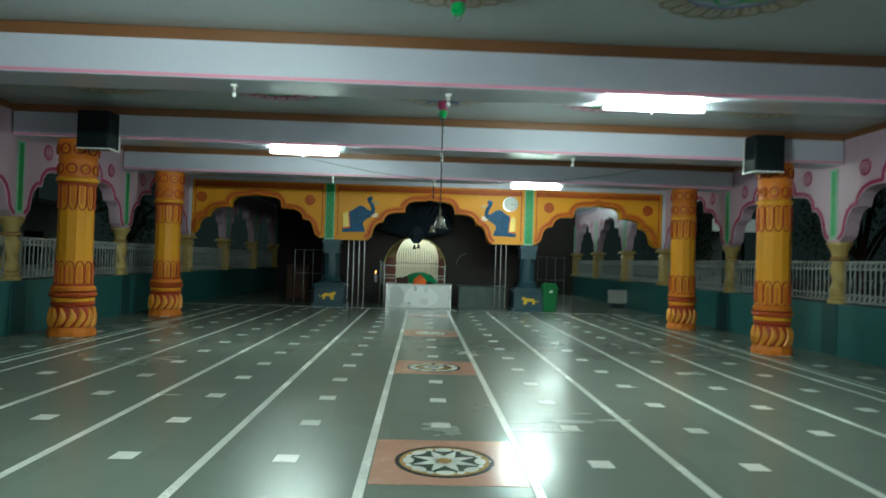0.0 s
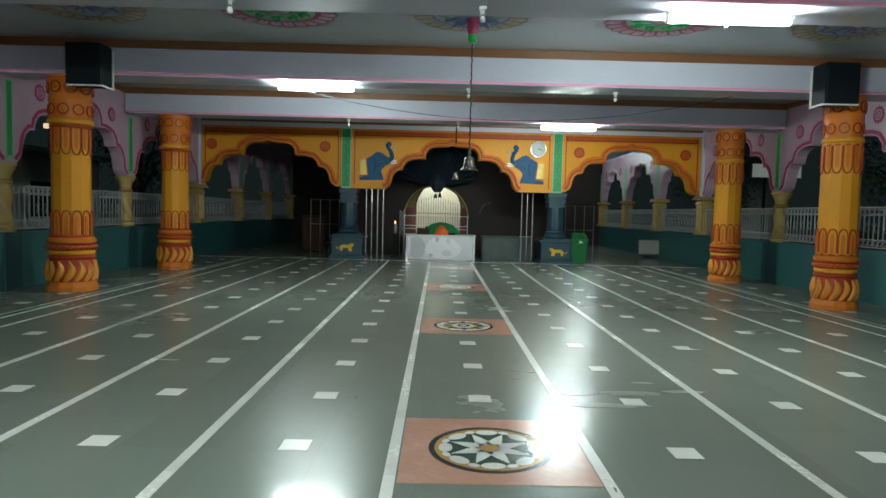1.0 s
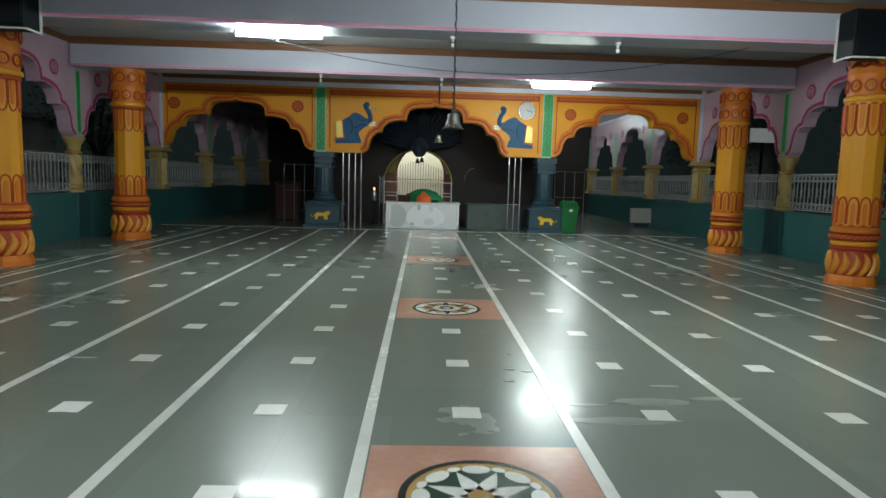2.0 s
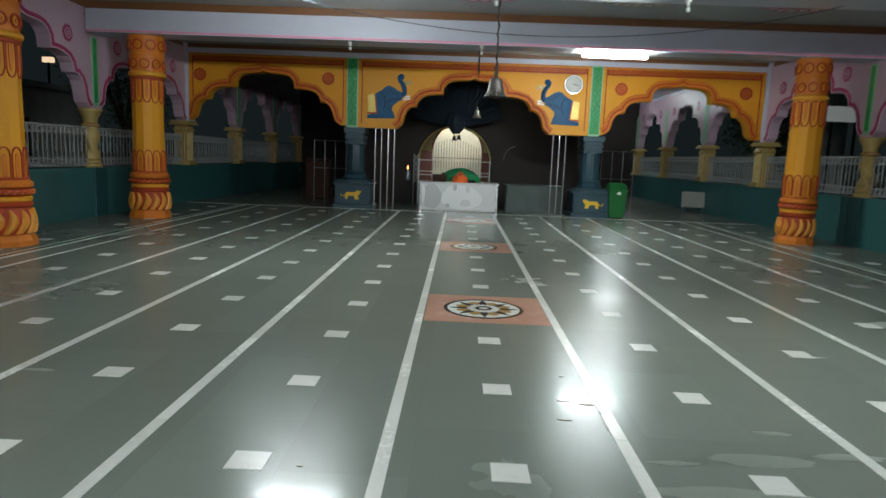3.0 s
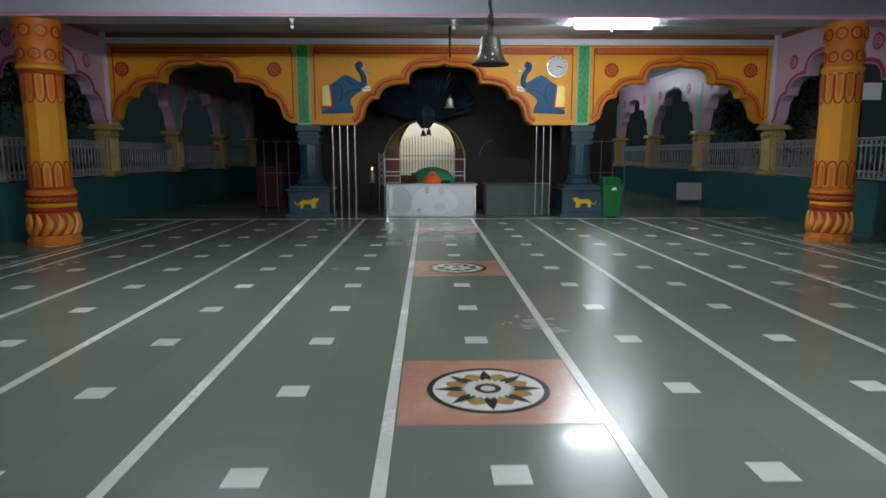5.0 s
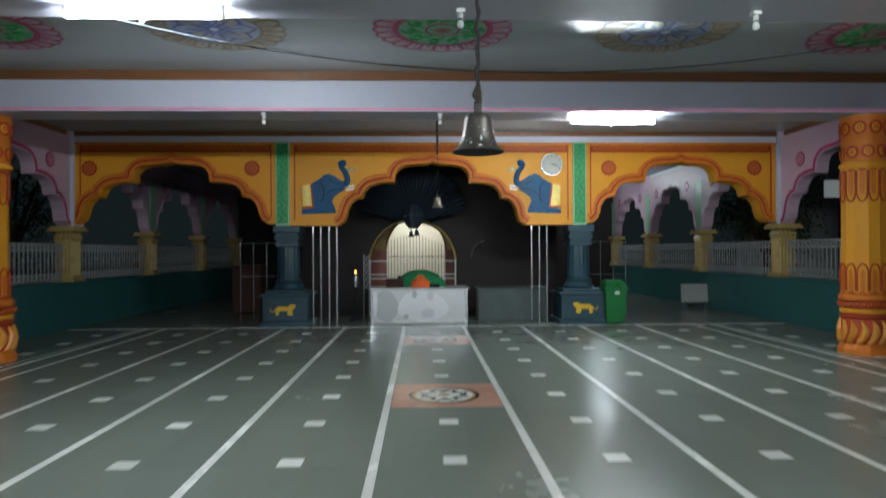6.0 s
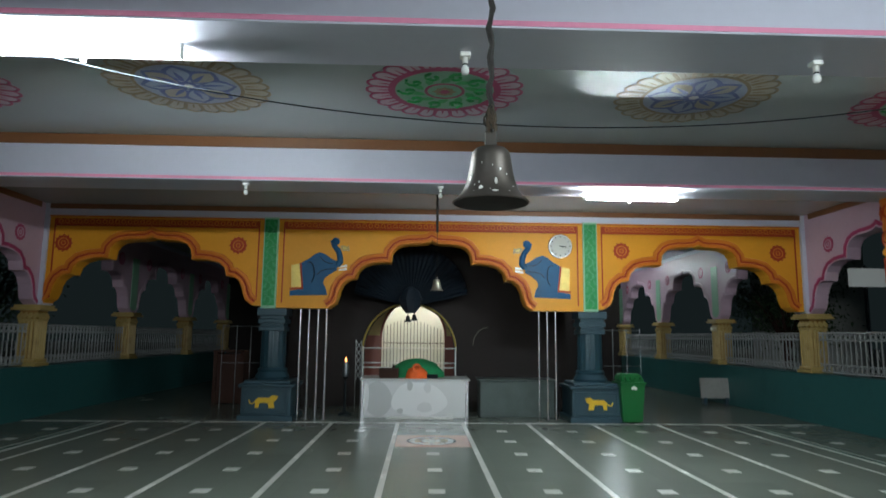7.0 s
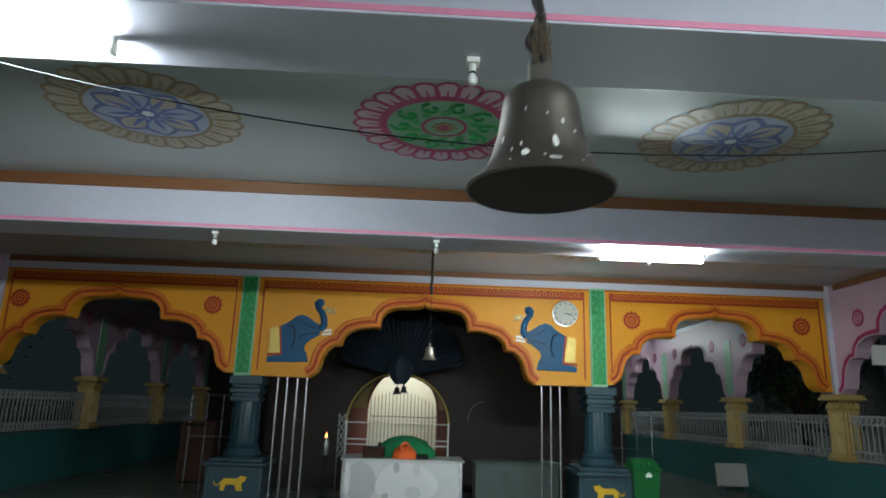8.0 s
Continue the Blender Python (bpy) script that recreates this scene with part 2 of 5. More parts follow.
def box(x0, x1, y0, y1, z0, z1, bevel=0.0, bm=None, turn=None):
    bm = bm or bmesh.new()
    m = Matrix.Translation(((x0 + x1) / 2, (y0 + y1) / 2, (z0 + z1) / 2)) @ (turn or Matrix()) @ Matrix.Diagonal((x1 - x0, y1 - y0, z1 - z0, 1))
    made = bmesh.ops.create_cube(bm, size=1, matrix=m)["verts"]
    if bevel:
        edges = list({e for v in made for e in v.link_edges})
        bmesh.ops.bevel(bm, geom=edges, offset=bevel, segments=2, affect="EDGES", profile=0.5)
    return bm


def lathe(profile, seg=24, at=(0, 0, 0), bm=None, wave=None):
    """A turned body of (radius, height) pairs; wave(angle, i) scales the radius."""
    bm = bm or bmesh.new()
    rings = []
    for i, (r, z) in enumerate(profile):
        ring = []
        for k in range(seg):
            a = 2 * math.pi * k / seg
            q = r * (wave(a, i) if wave else 1)
            ring.append(bm.verts.new((at[0] + q * math.cos(a), at[1] + q * math.sin(a), at[2] + z)))
        rings.append(ring)
    for lo, hi in zip(rings, rings[1:]):
        for k in range(seg):
            bm.faces.new((lo[k], lo[(k + 1) % seg], hi[(k + 1) % seg], hi[k]))
    bm.faces.new(list(reversed(rings[0])))
    bm.faces.new(rings[-1])
    return bm


def rod(a, b, r, seg=8, bm=None):
    bm = bm or bmesh.new()
    a, b = Vector(a), Vector(b)
    d = b - a
    m = Matrix.Translation((a + b) / 2) @ d.to_track_quat("Z", "Y").to_matrix().to_4x4()
    bmesh.ops.create_cone(bm, cap_ends=True, segments=seg, radius1=r, radius2=r, depth=d.length, matrix=m)
    return bm


def chain(points, r, seg=6, bm=None, taper=1.0):
    """A round strand along a line of points."""
    bm = bm or bmesh.new()
    pts = [Vector(p) for p in points]
    ways = [(pts[min(i + 1, len(pts) - 1)] - pts[max(i - 1, 0)]).normalized() for i in range(len(pts))]
    ref = min((Vector((1, 0, 0)), Vector((0, 1, 0)), Vector((0, 0, 1))), key=lambda v: max(abs(v.dot(d)) for d in ways))
    rings = []
    for i, (p, d) in enumerate(zip(pts, ways)):
        u = d.cross(ref).normalized()
        v = d.cross(u)
        q = r * (1 + (taper - 1) * i / (len(pts) - 1))
        rings.append([bm.verts.new(p + u * q * math.cos(2 * math.pi * k / seg) + v * q * math.sin(2 * math.pi * k / seg)) for k in range(seg)])
    for lo, hi in zip(rings, rings[1:]):
        for k in range(seg):
            bm.faces.new((lo[k], lo[(k + 1) % seg], hi[(k + 1) % seg], hi[k]))
    bm.faces.new(list(reversed(rings[0])))
    bm.faces.new(rings[-1])
    return bm


def slab(points, depth, m=None, bm=None):
    """A flat outline (u, v) with a thickness towards -w; m places (u, v, w)."""
    bm = bm or bmesh.new()
    m = m or Matrix()
    front = [bm.verts.new(m @ Vector((u, v, 0))) for u, v in points]
    back = [bm.verts.new(m @ Vector((u, v, -depth))) for u, v in points]
    n = len(points)
    bm.faces.new(front)
    bm.faces.new(list(reversed(back)))
    for i in range(n):
        bm.faces.new((front[i], back[i], back[(i + 1) % n], front[(i + 1) % n]))
    return bm


def ribbon(points, inner, outer, depth, m, bm=None):
    """A raised, rounded band that follows a line at a distance."""
    bm = bm or bmesh.new()
    pts = [Vector((*p, 0)) for p in points]
    rows = []
    for i, p in enumerate(pts):
        a = (p - pts[i - 1]).normalized() if i else (pts[1] - p).normalized()
        b = (pts[i + 1] - p).normalized() if i < len(pts) - 1 else a
        d = (a + b)
        d = d.normalized() if d.length > 0.3 else a
        n = Vector((-d.y, d.x, 0))
        stretch = 1 / max(0.6, n.dot(Vector((-a.y, a.x, 0))))
        row = []
        for f, h in ((0, -0.004), (0.15, 0.75), (0.5, 1), (0.85, 0.75), (1, -0.004)):
            row.append(bm.verts.new(m @ (p + n * (inner + (outer - inner) * f) * stretch + Vector((0, 0, h * depth)))))
        rows.append(row)
    for lo, hi in zip(rows, rows[1:]):
        for k in range(4):
            bm.faces.new((lo[k], lo[k + 1], hi[k + 1], hi[k]))
    return bm


def disc_outline(r, n, petals=0, depth=0.0):
    out = []
    for k in range(n):
        a = 2 * math.pi * k / n
        q = r * (1 - depth * abs(math.sin(a * petals / 2)) ** 0.5) if petals else r
        out.append((q * math.cos(a), q * math.sin(a)))
    return out


def ring_bm(r0, r1, depth, m, seg=48, bm=None):
    bm = bm or bmesh.new()
    rows = []
    for k in range(seg):
        c, s_ = math.cos(2 * math.pi * k / seg), math.sin(2 * math.pi * k / seg)
        rows.append([bm.verts.new(m @ Vector((r * c, r * s_, h))) for r, h in ((r0, -0.002), (r0, depth), (r1, depth), (r1, -0.002))])
    for k in range(seg):
        lo, hi = rows[k], rows[(k + 1) % seg]
        for j in range(3):
            bm.faces.new((lo[j], lo[j + 1], hi[j + 1], hi[j]))
    return bm


def petal(length, width, m, depth=0.004, base=0.0, n=8, bm=None, blunt=0.6):
    """A leaf-shaped piece that points along +u from base."""
    pts = []
    for i in range(n + 1):
        f = i / n
        pts.append((base + length * f, width / 2 * math.sin(math.pi * f ** blunt)))
    pts += [(u, -v) for u, v in reversed(pts[1:-1])]
    return slab(pts, depth, m, bm)


def rz(deg):
    return Matrix.Rotation(radians(deg), 4, "Z")


# the outline of a cusped arch from its tip to its foot: share of the half width, share of the height
CUSP = [(0.0, 1.0), (0.02, 0.982), (0.05, 0.966), (0.11, 0.956), (0.22, 0.951), (0.295, 0.932), (0.345, 0.895), (0.385, 0.82), (0.40, 0.67),
        (0.485, 0.675), (0.58, 0.66), (0.665, 0.62), (0.718, 0.545), (0.742, 0.43), (0.81, 0.42), (0.865, 0.355), (0.897, 0.26),
        (0.91, 0.16), (0.935, 0.07), (1.0, 0.0)]


def arch_line(half, foot, tip):
    right = [(half * u, foot + (tip - foot) * v) for u, v in CUSP]
    return [(-u, v) for u, v in reversed(right)] + right[1:]


def on_wall(x, y, z, face):
    """A frame whose u runs along the wall, v up, w out of the wall; face is the way it looks, in degrees about z (0: towards -y)."""
    return Matrix.Translation((x, y, z)) @ rz(face) @ Matrix.Rotation(radians(90), 4, "X")


# ---------------------------------------------------------------- floor
floor = structure(part("floor", box(AX - 7.3, AX + 7.3, -7, 30.4, -0.12, 0.0), M_FLOOR), "polished grey-green stone floor with white marble inlay", "floor")
for n in range(-4, 4):
    x = AX + (n + 0.5) * LINE + {-2: 0.010, -1: 0.013, 0: 0.013}.get(n, -0.005 if n < 0 else 0.005)
    for k in range(12):
        y0 = -4 + 1.855 * k
        part("inlay_strip", box(x - 0.033, x + 0.033, y0 + 0.0015, y0 + 1.8535, -0.02, 0.003), M_STRIP, floor)
for side in (-1, 1):
    for a, w, m_ in ((5.27, 0.022, M_STRIP), (5.66, 0.03, M_STRIP), (5.735, 0.045, M_GREENSTONE), (5.80, 0.018, M_STRIP)):
        x = AX + side * a
        part("border_strip", box(x - w, x + w, -4, 18.25, -0.02, 0.003), m_, floor)
part("threshold_strip", box(AX - 7.2, AX + 7.2, 18.29, 18.35, -0.02, 0.004), M_STRIP, floor, "pale stone line before the arch wall")
square = None
for j in range(-8, 10):
    for k in range(-5, 6):
        if k == 0 and j % 4 == 0:
            continue
        x, y = AX + 0.006 + k * 1.176, 8.0 + j * ROW
        if abs(k) == 5:
            x += 0.3 * k / 5
        if square is None:
            square = part("inlay_square", box(-0.085, 0.085, -0.085, 0.085, -0.02, 0.003), M_STRIP, floor)
            square.location = (x, y, 0)
        else:
            q = new("inlay_square", square.data)
            q.parent, q.location = floor, (x, y, 0)


def floor_medallion(y, kind):
    panel = part("rosette_panel", box(AX - 0.53, AX + 0.56, y - 0.51, y + 0.545, -0.02, 0.003), M_PINKSTONE, floor, "pink stone panel with an inlaid round rosette")
    at = Matrix.Translation((AX, y, 0.0035))
    part("rosette_rim", ring_bm(0.335, 0.37, 0.0022, at), M_BLACKSTONE, panel)
    part("rosette_ground", ring_bm(0.0, 0.335, 0.0014, at), M_STRIP if kind else M_OCHRESTONE, panel)
    if kind:
        for k in range(8):
            part("rosette_petal", petal(0.205, 0.072, at @ rz(45 * k) @ Matrix.Translation((0, 0, 0.0030)), 0.002, 0.12), M_BLACKSTONE, panel)
            part("rosette_leaf", petal(0.145, 0.115, at @ rz(45 * k + 22.5) @ Matrix.Translation((0, 0, 0.0026)), 0.002, 0.13, blunt=1.3), M_OCHRESTONE, panel)
        part("rosette_star", slab(disc_outline(0.17, 64, 8, 0.25), 0.002, at @ Matrix.Translation((0, 0, 0.0036))), M_STRIP, panel)
        part("rosette_core", ring_bm(0.045, 0.08, 0.0046, at), M_BLACKSTONE, panel)
    else:
        part("rosette_field", ring_bm(0.0, 0.27, 0.0020, at), M_DARKGREENSTONE, panel)
        for k in range(8):
            for turn, r, w, d in ((0, 0.268, 0.070, 0.042), (22.5, 0.285, 0.034, 0.022)):
                m_ = at @ rz(45 * k + turn) @ Matrix.Translation((r, 0, 0.0030))
                part("rosette_bead", slab([(d * u, w * v) for u, v in disc_outline(1, 18)], 0.002, m_), M_STRIP, panel)
            part("rosette_ray", petal(0.245, 0.088, at @ rz(45 * k + 22.5) @ Matrix.Translation((0, 0, 0.0034)), 0.002, 0.01, blunt=0.55), M_STRIP, panel)
        part("rosette_core", slab(disc_outline(0.058, 24), 0.002, at @ Matrix.Translation((0, 0, 0.0042))), M_OCHRESTONE, panel)


for i, y in enumerate((3.84, 8.0, 12.16, 16.32)):
    floor_medallion(y, i % 2)

# cement smears and chips in the stone
def blot(x, y, w, d, seed, n=26):
    random.seed(seed)
    k = [random.uniform(0.55, 1.0) for _ in range(n)]
    k = [(k[i - 1] + 2 * k[i] + k[(i + 1) % n]) / 4 for i in range(n)]
    return slab([(w * k[i] * math.cos(2 * math.pi * i / n), d * k[i] * math.sin(2 * math.pi * i / n)) for i in range(n)], 0.004, Matrix.Translation((x, y, 0.0012)))


for i, (x, y, w, d) in enumerate(((1.42, 4.78, 0.45, 0.07), (1.30, 5.05, 0.18, 0.03), (2.9, 6.9, 0.16, 0.03), (-2.3, 5.9, 0.12, 0.03), (1.75, 5.12, 0.30, 0.09), (2.2, 5.2, 0.22, 0.05), (1.95, 5.45, 0.12, 0.03))):
    part("cement_smear", blot(x, y, w, d, 20 + i), M_SMEAR, floor, "pale cement smear")
for i, (x, y, w, d) in enumerate(((1.07, 5.42, 0.012, 0.05), (1.08, 5.62, 0.008, 0.03), (0.86, 5.50, 0.05, 0.012), (-0.42, 4.85, 0.018, 0.008), (1.12, 3.3, 0.01, 0.04), (0.95, 6.2, 0.02, 0.006), (1.05, 2.8, 0.012, 0.05), (1.02, 5.74, 0.06, 0.02), (0.90, 5.78, 0.05, 0.016), (0.16, 6.93, 0.007, 0.007), (2.45, 7.8, 0.008, 0.008))):
    c = part("stone_chip", blot(x, y, w, d, 40 + i, 14), M_GRIME, floor)
    c.location = (0, 0, 0.0025)

# ---------------------------------------------------------------- ceiling and beams
structure(part("ceiling", box(AX - 8.2, AX + 8.2, -7, 30.6, CEIL, CEIL + 0.15), M_CEIL), "pale grey gloss-painted flat ceiling", "ceiling")
for i, y in enumerate((-1.70, 2.35, 6.40, 10.45, 14.50)):
    b = structure(part("beam", box(AX - 7.25, AX + 7.25, y - 0.3, y + 0.3, BEAM, CEIL - 0.002, 0.008), M_BEAM), "lilac-painted ceiling beam with brown and pink lines", "beam")
    part("cornice_line", box(AX - 7.25, AX + 7.25, y - 0.318, y - 0.296, CEIL - 0.135, CEIL - 0.003, 0.006), M_BROWN, b, "brown painted cornice")
    part("pink_line", box(AX - 7.25, AX + 7.25, y - 0.306, y - 0.296, BEAM + 0.012, BEAM + 0.045), M_PINKLINE, b, "pink painted line")


def ceiling_medallion(x, y, kind, label):
    at = Matrix.Translation((x, y, CEIL - 0.001)) @ Matrix.Rotation(math.pi, 4, "X")
    petals_m, ring_m, mid_m, core_m = {0: (M_MAGENTA, M_MAGENTA, M_GREEN, M_MAGENTA), 1: (M_TAN, M_TAN, M_PURPLE, M_WHITE), 2: (M_TAN, M_PURPLE, M_GREEN, M_PURPLE)}[kind]
    pale_m = M_PALEPINK if kind == 0 else M_PALETAN
    e = part("ceiling_medallion", ring_bm(0.0, 0.76, 0.002, at, 40), M_CEIL)
    tagged(e, label, "ceiling medallion", "ceiling medallions")
    n = 24
    for k in range(n):
        m_ = at @ rz(360 * k / n)
        tip = [(0.672 + 0.088 * math.sin(radians(a)), 0.084 * math.cos(radians(a))) for a in range(0, 91, 15)]
        edge = [(0.53, 0.066), (0.60, 0.078)] + tip
        line = [(u, -v) for u, v in edge[:-1]] + [(u, v) for u, v in reversed(edge)]
        part("petal_outline", ribbon(line, -0.024, 0.006, 0.004, m_ @ Matrix.Translation((0, 0, 0.003))), petals_m, e)
        part("petal", slab([(u - 0.012, v * 0.78) for u, v in line], 0.003, m_ @ Matrix.Translation((0, 0, 0.0035))), pale_m, e)
        part("petal_vein", petal(0.13, 0.020, m_ @ Matrix.Translation((0, 0, 0.0055)), 0.002, 0.54), petals_m, e)
    part("ring", ring_bm(0.490, 0.560 if kind == 0 else 0.525, 0.006, at, 48), ring_m, e)
    part("inner_disc", ring_bm(0.0, 0.495, 0.004, at, 40), M_CEILGREEN if kind == 0 else M_PALEBLUE, e)
    if kind == 0:
        for k in range(10):
            curl = [(0.36 + (0.10 - 0.010 * q) * math.cos(0.75 * q), (0.10 - 0.010 * q) * math.sin(0.75 * q), 0.008) for q in range(9)]
            part("scroll", chain([(at @ rz(36 * k)) @ Vector(p) for p in curl], 0.016, 5), mid_m, e)
            part("scroll_leaf", petal(0.19, 0.08, at @ rz(36 * k + 18) @ Matrix.Translation((0.26, 0, 0.0065)) @ rz(-40), 0.003, -0.06, blunt=0.8), mid_m, e)
        part("inner_ring", ring_bm(0.17, 0.20, 0.007, at, 40), M_MAGENTA, e)
    else:
        for k in range(8):
            part("broad_petal_edge", petal(0.40, 0.30, at @ rz(45 * k) @ Matrix.Translation((0, 0, 0.006 + 0.0004 * (k % 2))), 0.003, 0.07, 12, blunt=1.25), mid_m, e)
            part("broad_petal", petal(0.33, 0.20, at @ rz(45 * k) @ Matrix.Translation((0, 0, 0.0085)), 0.003, 0.10, 12, blunt=1.25), M_PALETAN if k % 2 else M_PALEBLUE, e)
            part("petal_vein", petal(0.24, 0.05, at @ rz(45 * k + 4) @ Matrix.Translation((0, 0, 0.011)), 0.002, 0.12), mid_m, e)
    part("flower", slab(disc_outline(0.12, 60, 8, 0.25), 0.004, at @ Matrix.Translation((0, 0, 0.012))), M_TAN if kind == 0 else mid_m, e)
    part("flower_heart", slab(disc_outline(0.06, 40, 6, 0.3), 0.004, at @ Matrix.Translation((0, 0, 0.015))), core_m, e)
    return e


for r, y in enumerate((4.46, 8.46, 12.56, 16.5)):
    for k in range(-2, 3):
        if r == 3 and abs(k) > 1:
            continue
        kind = (0, 1, 0)[abs(k)] if r == 2 else (2, 0, 1)[abs(k)] if r == 1 else (1, 2, 0)[abs(k)]
        words = {0: "painted ceiling medallion with magenta petals and green scrolls", 1: "painted ceiling medallion with tan petals and violet scrolls",
                 2: "painted ceiling medallion with tan petals, violet and green"}[kind]
        ceiling_medallion(AX + 0.02 + 2.51 * k, y, kind, words)

# ---------------------------------------------------------------- fluorescent tubes
def tube_light(x, y, z=BEAM, half=0.61, glow=None):
    e = thing("tube_light", "lit white fluorescent tube on a white batten under a beam", "tube light", "tube lights")
    part("batten", box(x - half, x + half, y - 0.022, y + 0.022, z - 0.036, z + 0.001, 0.004), M_WHITE, e)
    for s_ in (-1, 1):
        part("end_cap", box(x + s_ * (half - 0.012) - 0.014, x + s_ * (half - 0.012) + 0.014, y - 0.028, y + 0.028, z - 0.104, z - 0.03, 0.006), M_WHITE, e)
    part("tube", rod((x - half + 0.02, y, z - 0.068), (x + half - 0.02, y, z - 0.068), 0.032, 14), glow or M_TUBE, e, "glowing glass tube", True)
    part("starter", lathe([(0.014, 0), (0.018, 0.01), (0.018, 0.045)], 10, (x - 0.02, y, z - 0.145)), M_WHITE, e)


for x, y in ((2.95, -1.70), (-1.85, 2.35), (2.95, 6.40), (3.02, 14.50)):
    tube_light(x, y)
tube_light(-1.85, 10.48, glow=M_TUBE_OLD)
tube_light(6.25, 27.3, CEIL, glow=M_TUBE_DIM)


# ---------------------------------------------------------------- side arcades
def rosette(m, r, material, parent, ground=None):
    """A round painted flower in low relief."""
    part("rosette", slab(disc_outline(r, 72, 12, 0.16), 0.012, m @ Matrix.Translation((0, 0, 0.008))), material, parent)
    part("rosette_ring", ring_bm(r * 0.48, r * 0.58, 0.016, m, 28), ground or M_PINK, parent)
    part("rosette_heart", ring_bm(r * 0.16, r * 0.26, 0.016, m, 20), ground or M_PINK, parent)


def bar_rail(parent, x, y0, y1, z0, z1):
    """White metal railing with closely set bars and two rows of small rings."""
    f = part("railing_frame", box(x - 0.012, x + 0.012, y0, y1, z1 - 0.03, z1), M_RAIL, parent, "white metal railing")
    part("rail", box(x - 0.01, x + 0.01, y0, y1, z0 + 0.03, z0 + 0.055), M_RAIL, f)
    part("rail", box(x - 0.01, x + 0.01, y0, y1, z1 - 0.16, z1 - 0.14), M_RAIL, f)
    part("rail", box(x - 0.01, x + 0.01, y0, y1, z0 + 0.17, z0 + 0.19), M_RAIL, f)
    n = int((y1 - y0) / 0.125)
    bars, rings = bmesh.new(), bmesh.new()
    for i in range(n + 1):
        y = y0 + (y1 - y0) * i / n
        box(x - 0.009, x + 0.009, y - 0.009, y + 0.009, z0 + 0.03, z1 - 0.02, 0, bars)
        if i < n:
            yc = y + (y1 - y0) / n / 2
            for zc in (z1 - 0.09, z0 + 0.115):
                ring_bm(0.036, 0.05, 0.012, Matrix.Translation((x - 0.006, yc, zc)) @ Matrix.Rotation(radians(90), 4, "Y"), 10, rings)
            if i % 2:
                for s_ in (-1, 1):
                    rod((x, yc, (z0 + z1) / 2 - 0.09 * s_), (x, yc + 0.05, (z0 + z1) / 2 + 0.02 * s_), 0.006, 5, rings)
    tagged(part("bars", bars, M_RAIL, f), kind="stuff")
    tagged(part("scrollwork", rings, M_RAIL, f), kind="stuff")


def twisted_pillar(x, y, name="parapet_pillar"):
    e = thing(name, "cream-yellow painted short pillar with a twisted shaft on the parapet", "pillar", "parapet pillars", (x, y, 0))
    z0 = 0.93
    part("foot", lathe([(0.19, 0), (0.19, 0.06), (0.155, 0.09), (0.165, 0.13), (0.14, 0.17)], 16, (0, 0, z0)), M_CREAM, e, "", True)
    prof = [(0.125 + 0.012 * math.sin(i * 0.6), 0.17 + 0.60 * i / 16) for i in range(17)]
    prof = [(r * 1.04, z) for r, z in prof]
    part("twisted_shaft", lathe(prof, 24, (0, 0, z0), None, lambda a, i: 1 + 0.17 * math.sin(3 * a + i * 0.62)), M_CREAM, e, "spirally twisted shaft", True)
    part("collar", lathe([(0.12, 0.76), (0.16, 0.79), (0.16, 0.82), (0.125, 0.85)], 16, (0, 0, z0)), M_OCHRESTONE, e, "", True)
    part("capital", lathe([(0.125, 0.85), (0.14, 0.95), (0.19, 1.03), (0.20, 1.06), (0.22, 1.07), (0.22, 1.115)], 16, (0, 0, z0)), M_CREAM, e, "", True)
    return e


def fluted_pillar(x, y):
    e = thing("parapet_pillar", "cream-yellow fluted square pillar with a leafy capital on the parapet", "pillar", "parapet pillars", (x, y, 0))
    z0 = 0.93
    part("foot", box(-0.23, 0.23, -0.23, 0.23, z0, z0 + 0.06, 0.01), M_CREAM, e)
    part("foot_moulding", box(-0.205, 0.205, -0.205, 0.205, z0 + 0.06, z0 + 0.13, 0.02), M_CREAM, e)
    part("core", box(-0.155, 0.155, -0.155, 0.155, z0 + 0.13, z0 + 0.83), M_OCHRESTONE, e)
    for s_ in range(4):
        for k in range(5):
            u = -0.14 + 0.07 * k
            p = rz(90 * s_) @ Vector((u, -0.155, 0))
            part("flute", rod((p.x, p.y, z0 + 0.13), (p.x, p.y, z0 + 0.83), 0.026, 8), M_CREAM, e, "", True)
    part("neck", box(-0.18, 0.18, -0.18, 0.18, z0 + 0.81, z0 + 0.86, 0.012), M_CREAM, e)
    for s_ in range(4):
        for k in range(4):
            m_ = rz(90 * s_) @ Matrix.Translation((-0.135 + 0.09 * k, -0.185, z0 + 0.93)) @ Matrix.Rotation(radians(65), 4, "X")
            part("leaf", petal(0.14, 0.085, m_ @ rz(90), 0.02, -0.07, blunt=0.8), M_CREAM, e)
    part("bell", lathe([(0.19, 0.86), (0.20, 0.94), (0.24, 1.02)], 4, (0, 0, z0), None, None), M_OCHRESTONE, e).rotation_euler = (0, 0, radians(45))
    part("abacus", box(-0.27, 0.27, -0.27, 0.27, z0 + 1.02, z0 + 1.07, 0.008), M_CREAM, e)
    part("top_plate", box(-0.24, 0.24, -0.24, 0.24, z0 + 1.07, z0 + 1.12, 0.008), M_CREAM, e)
    return e


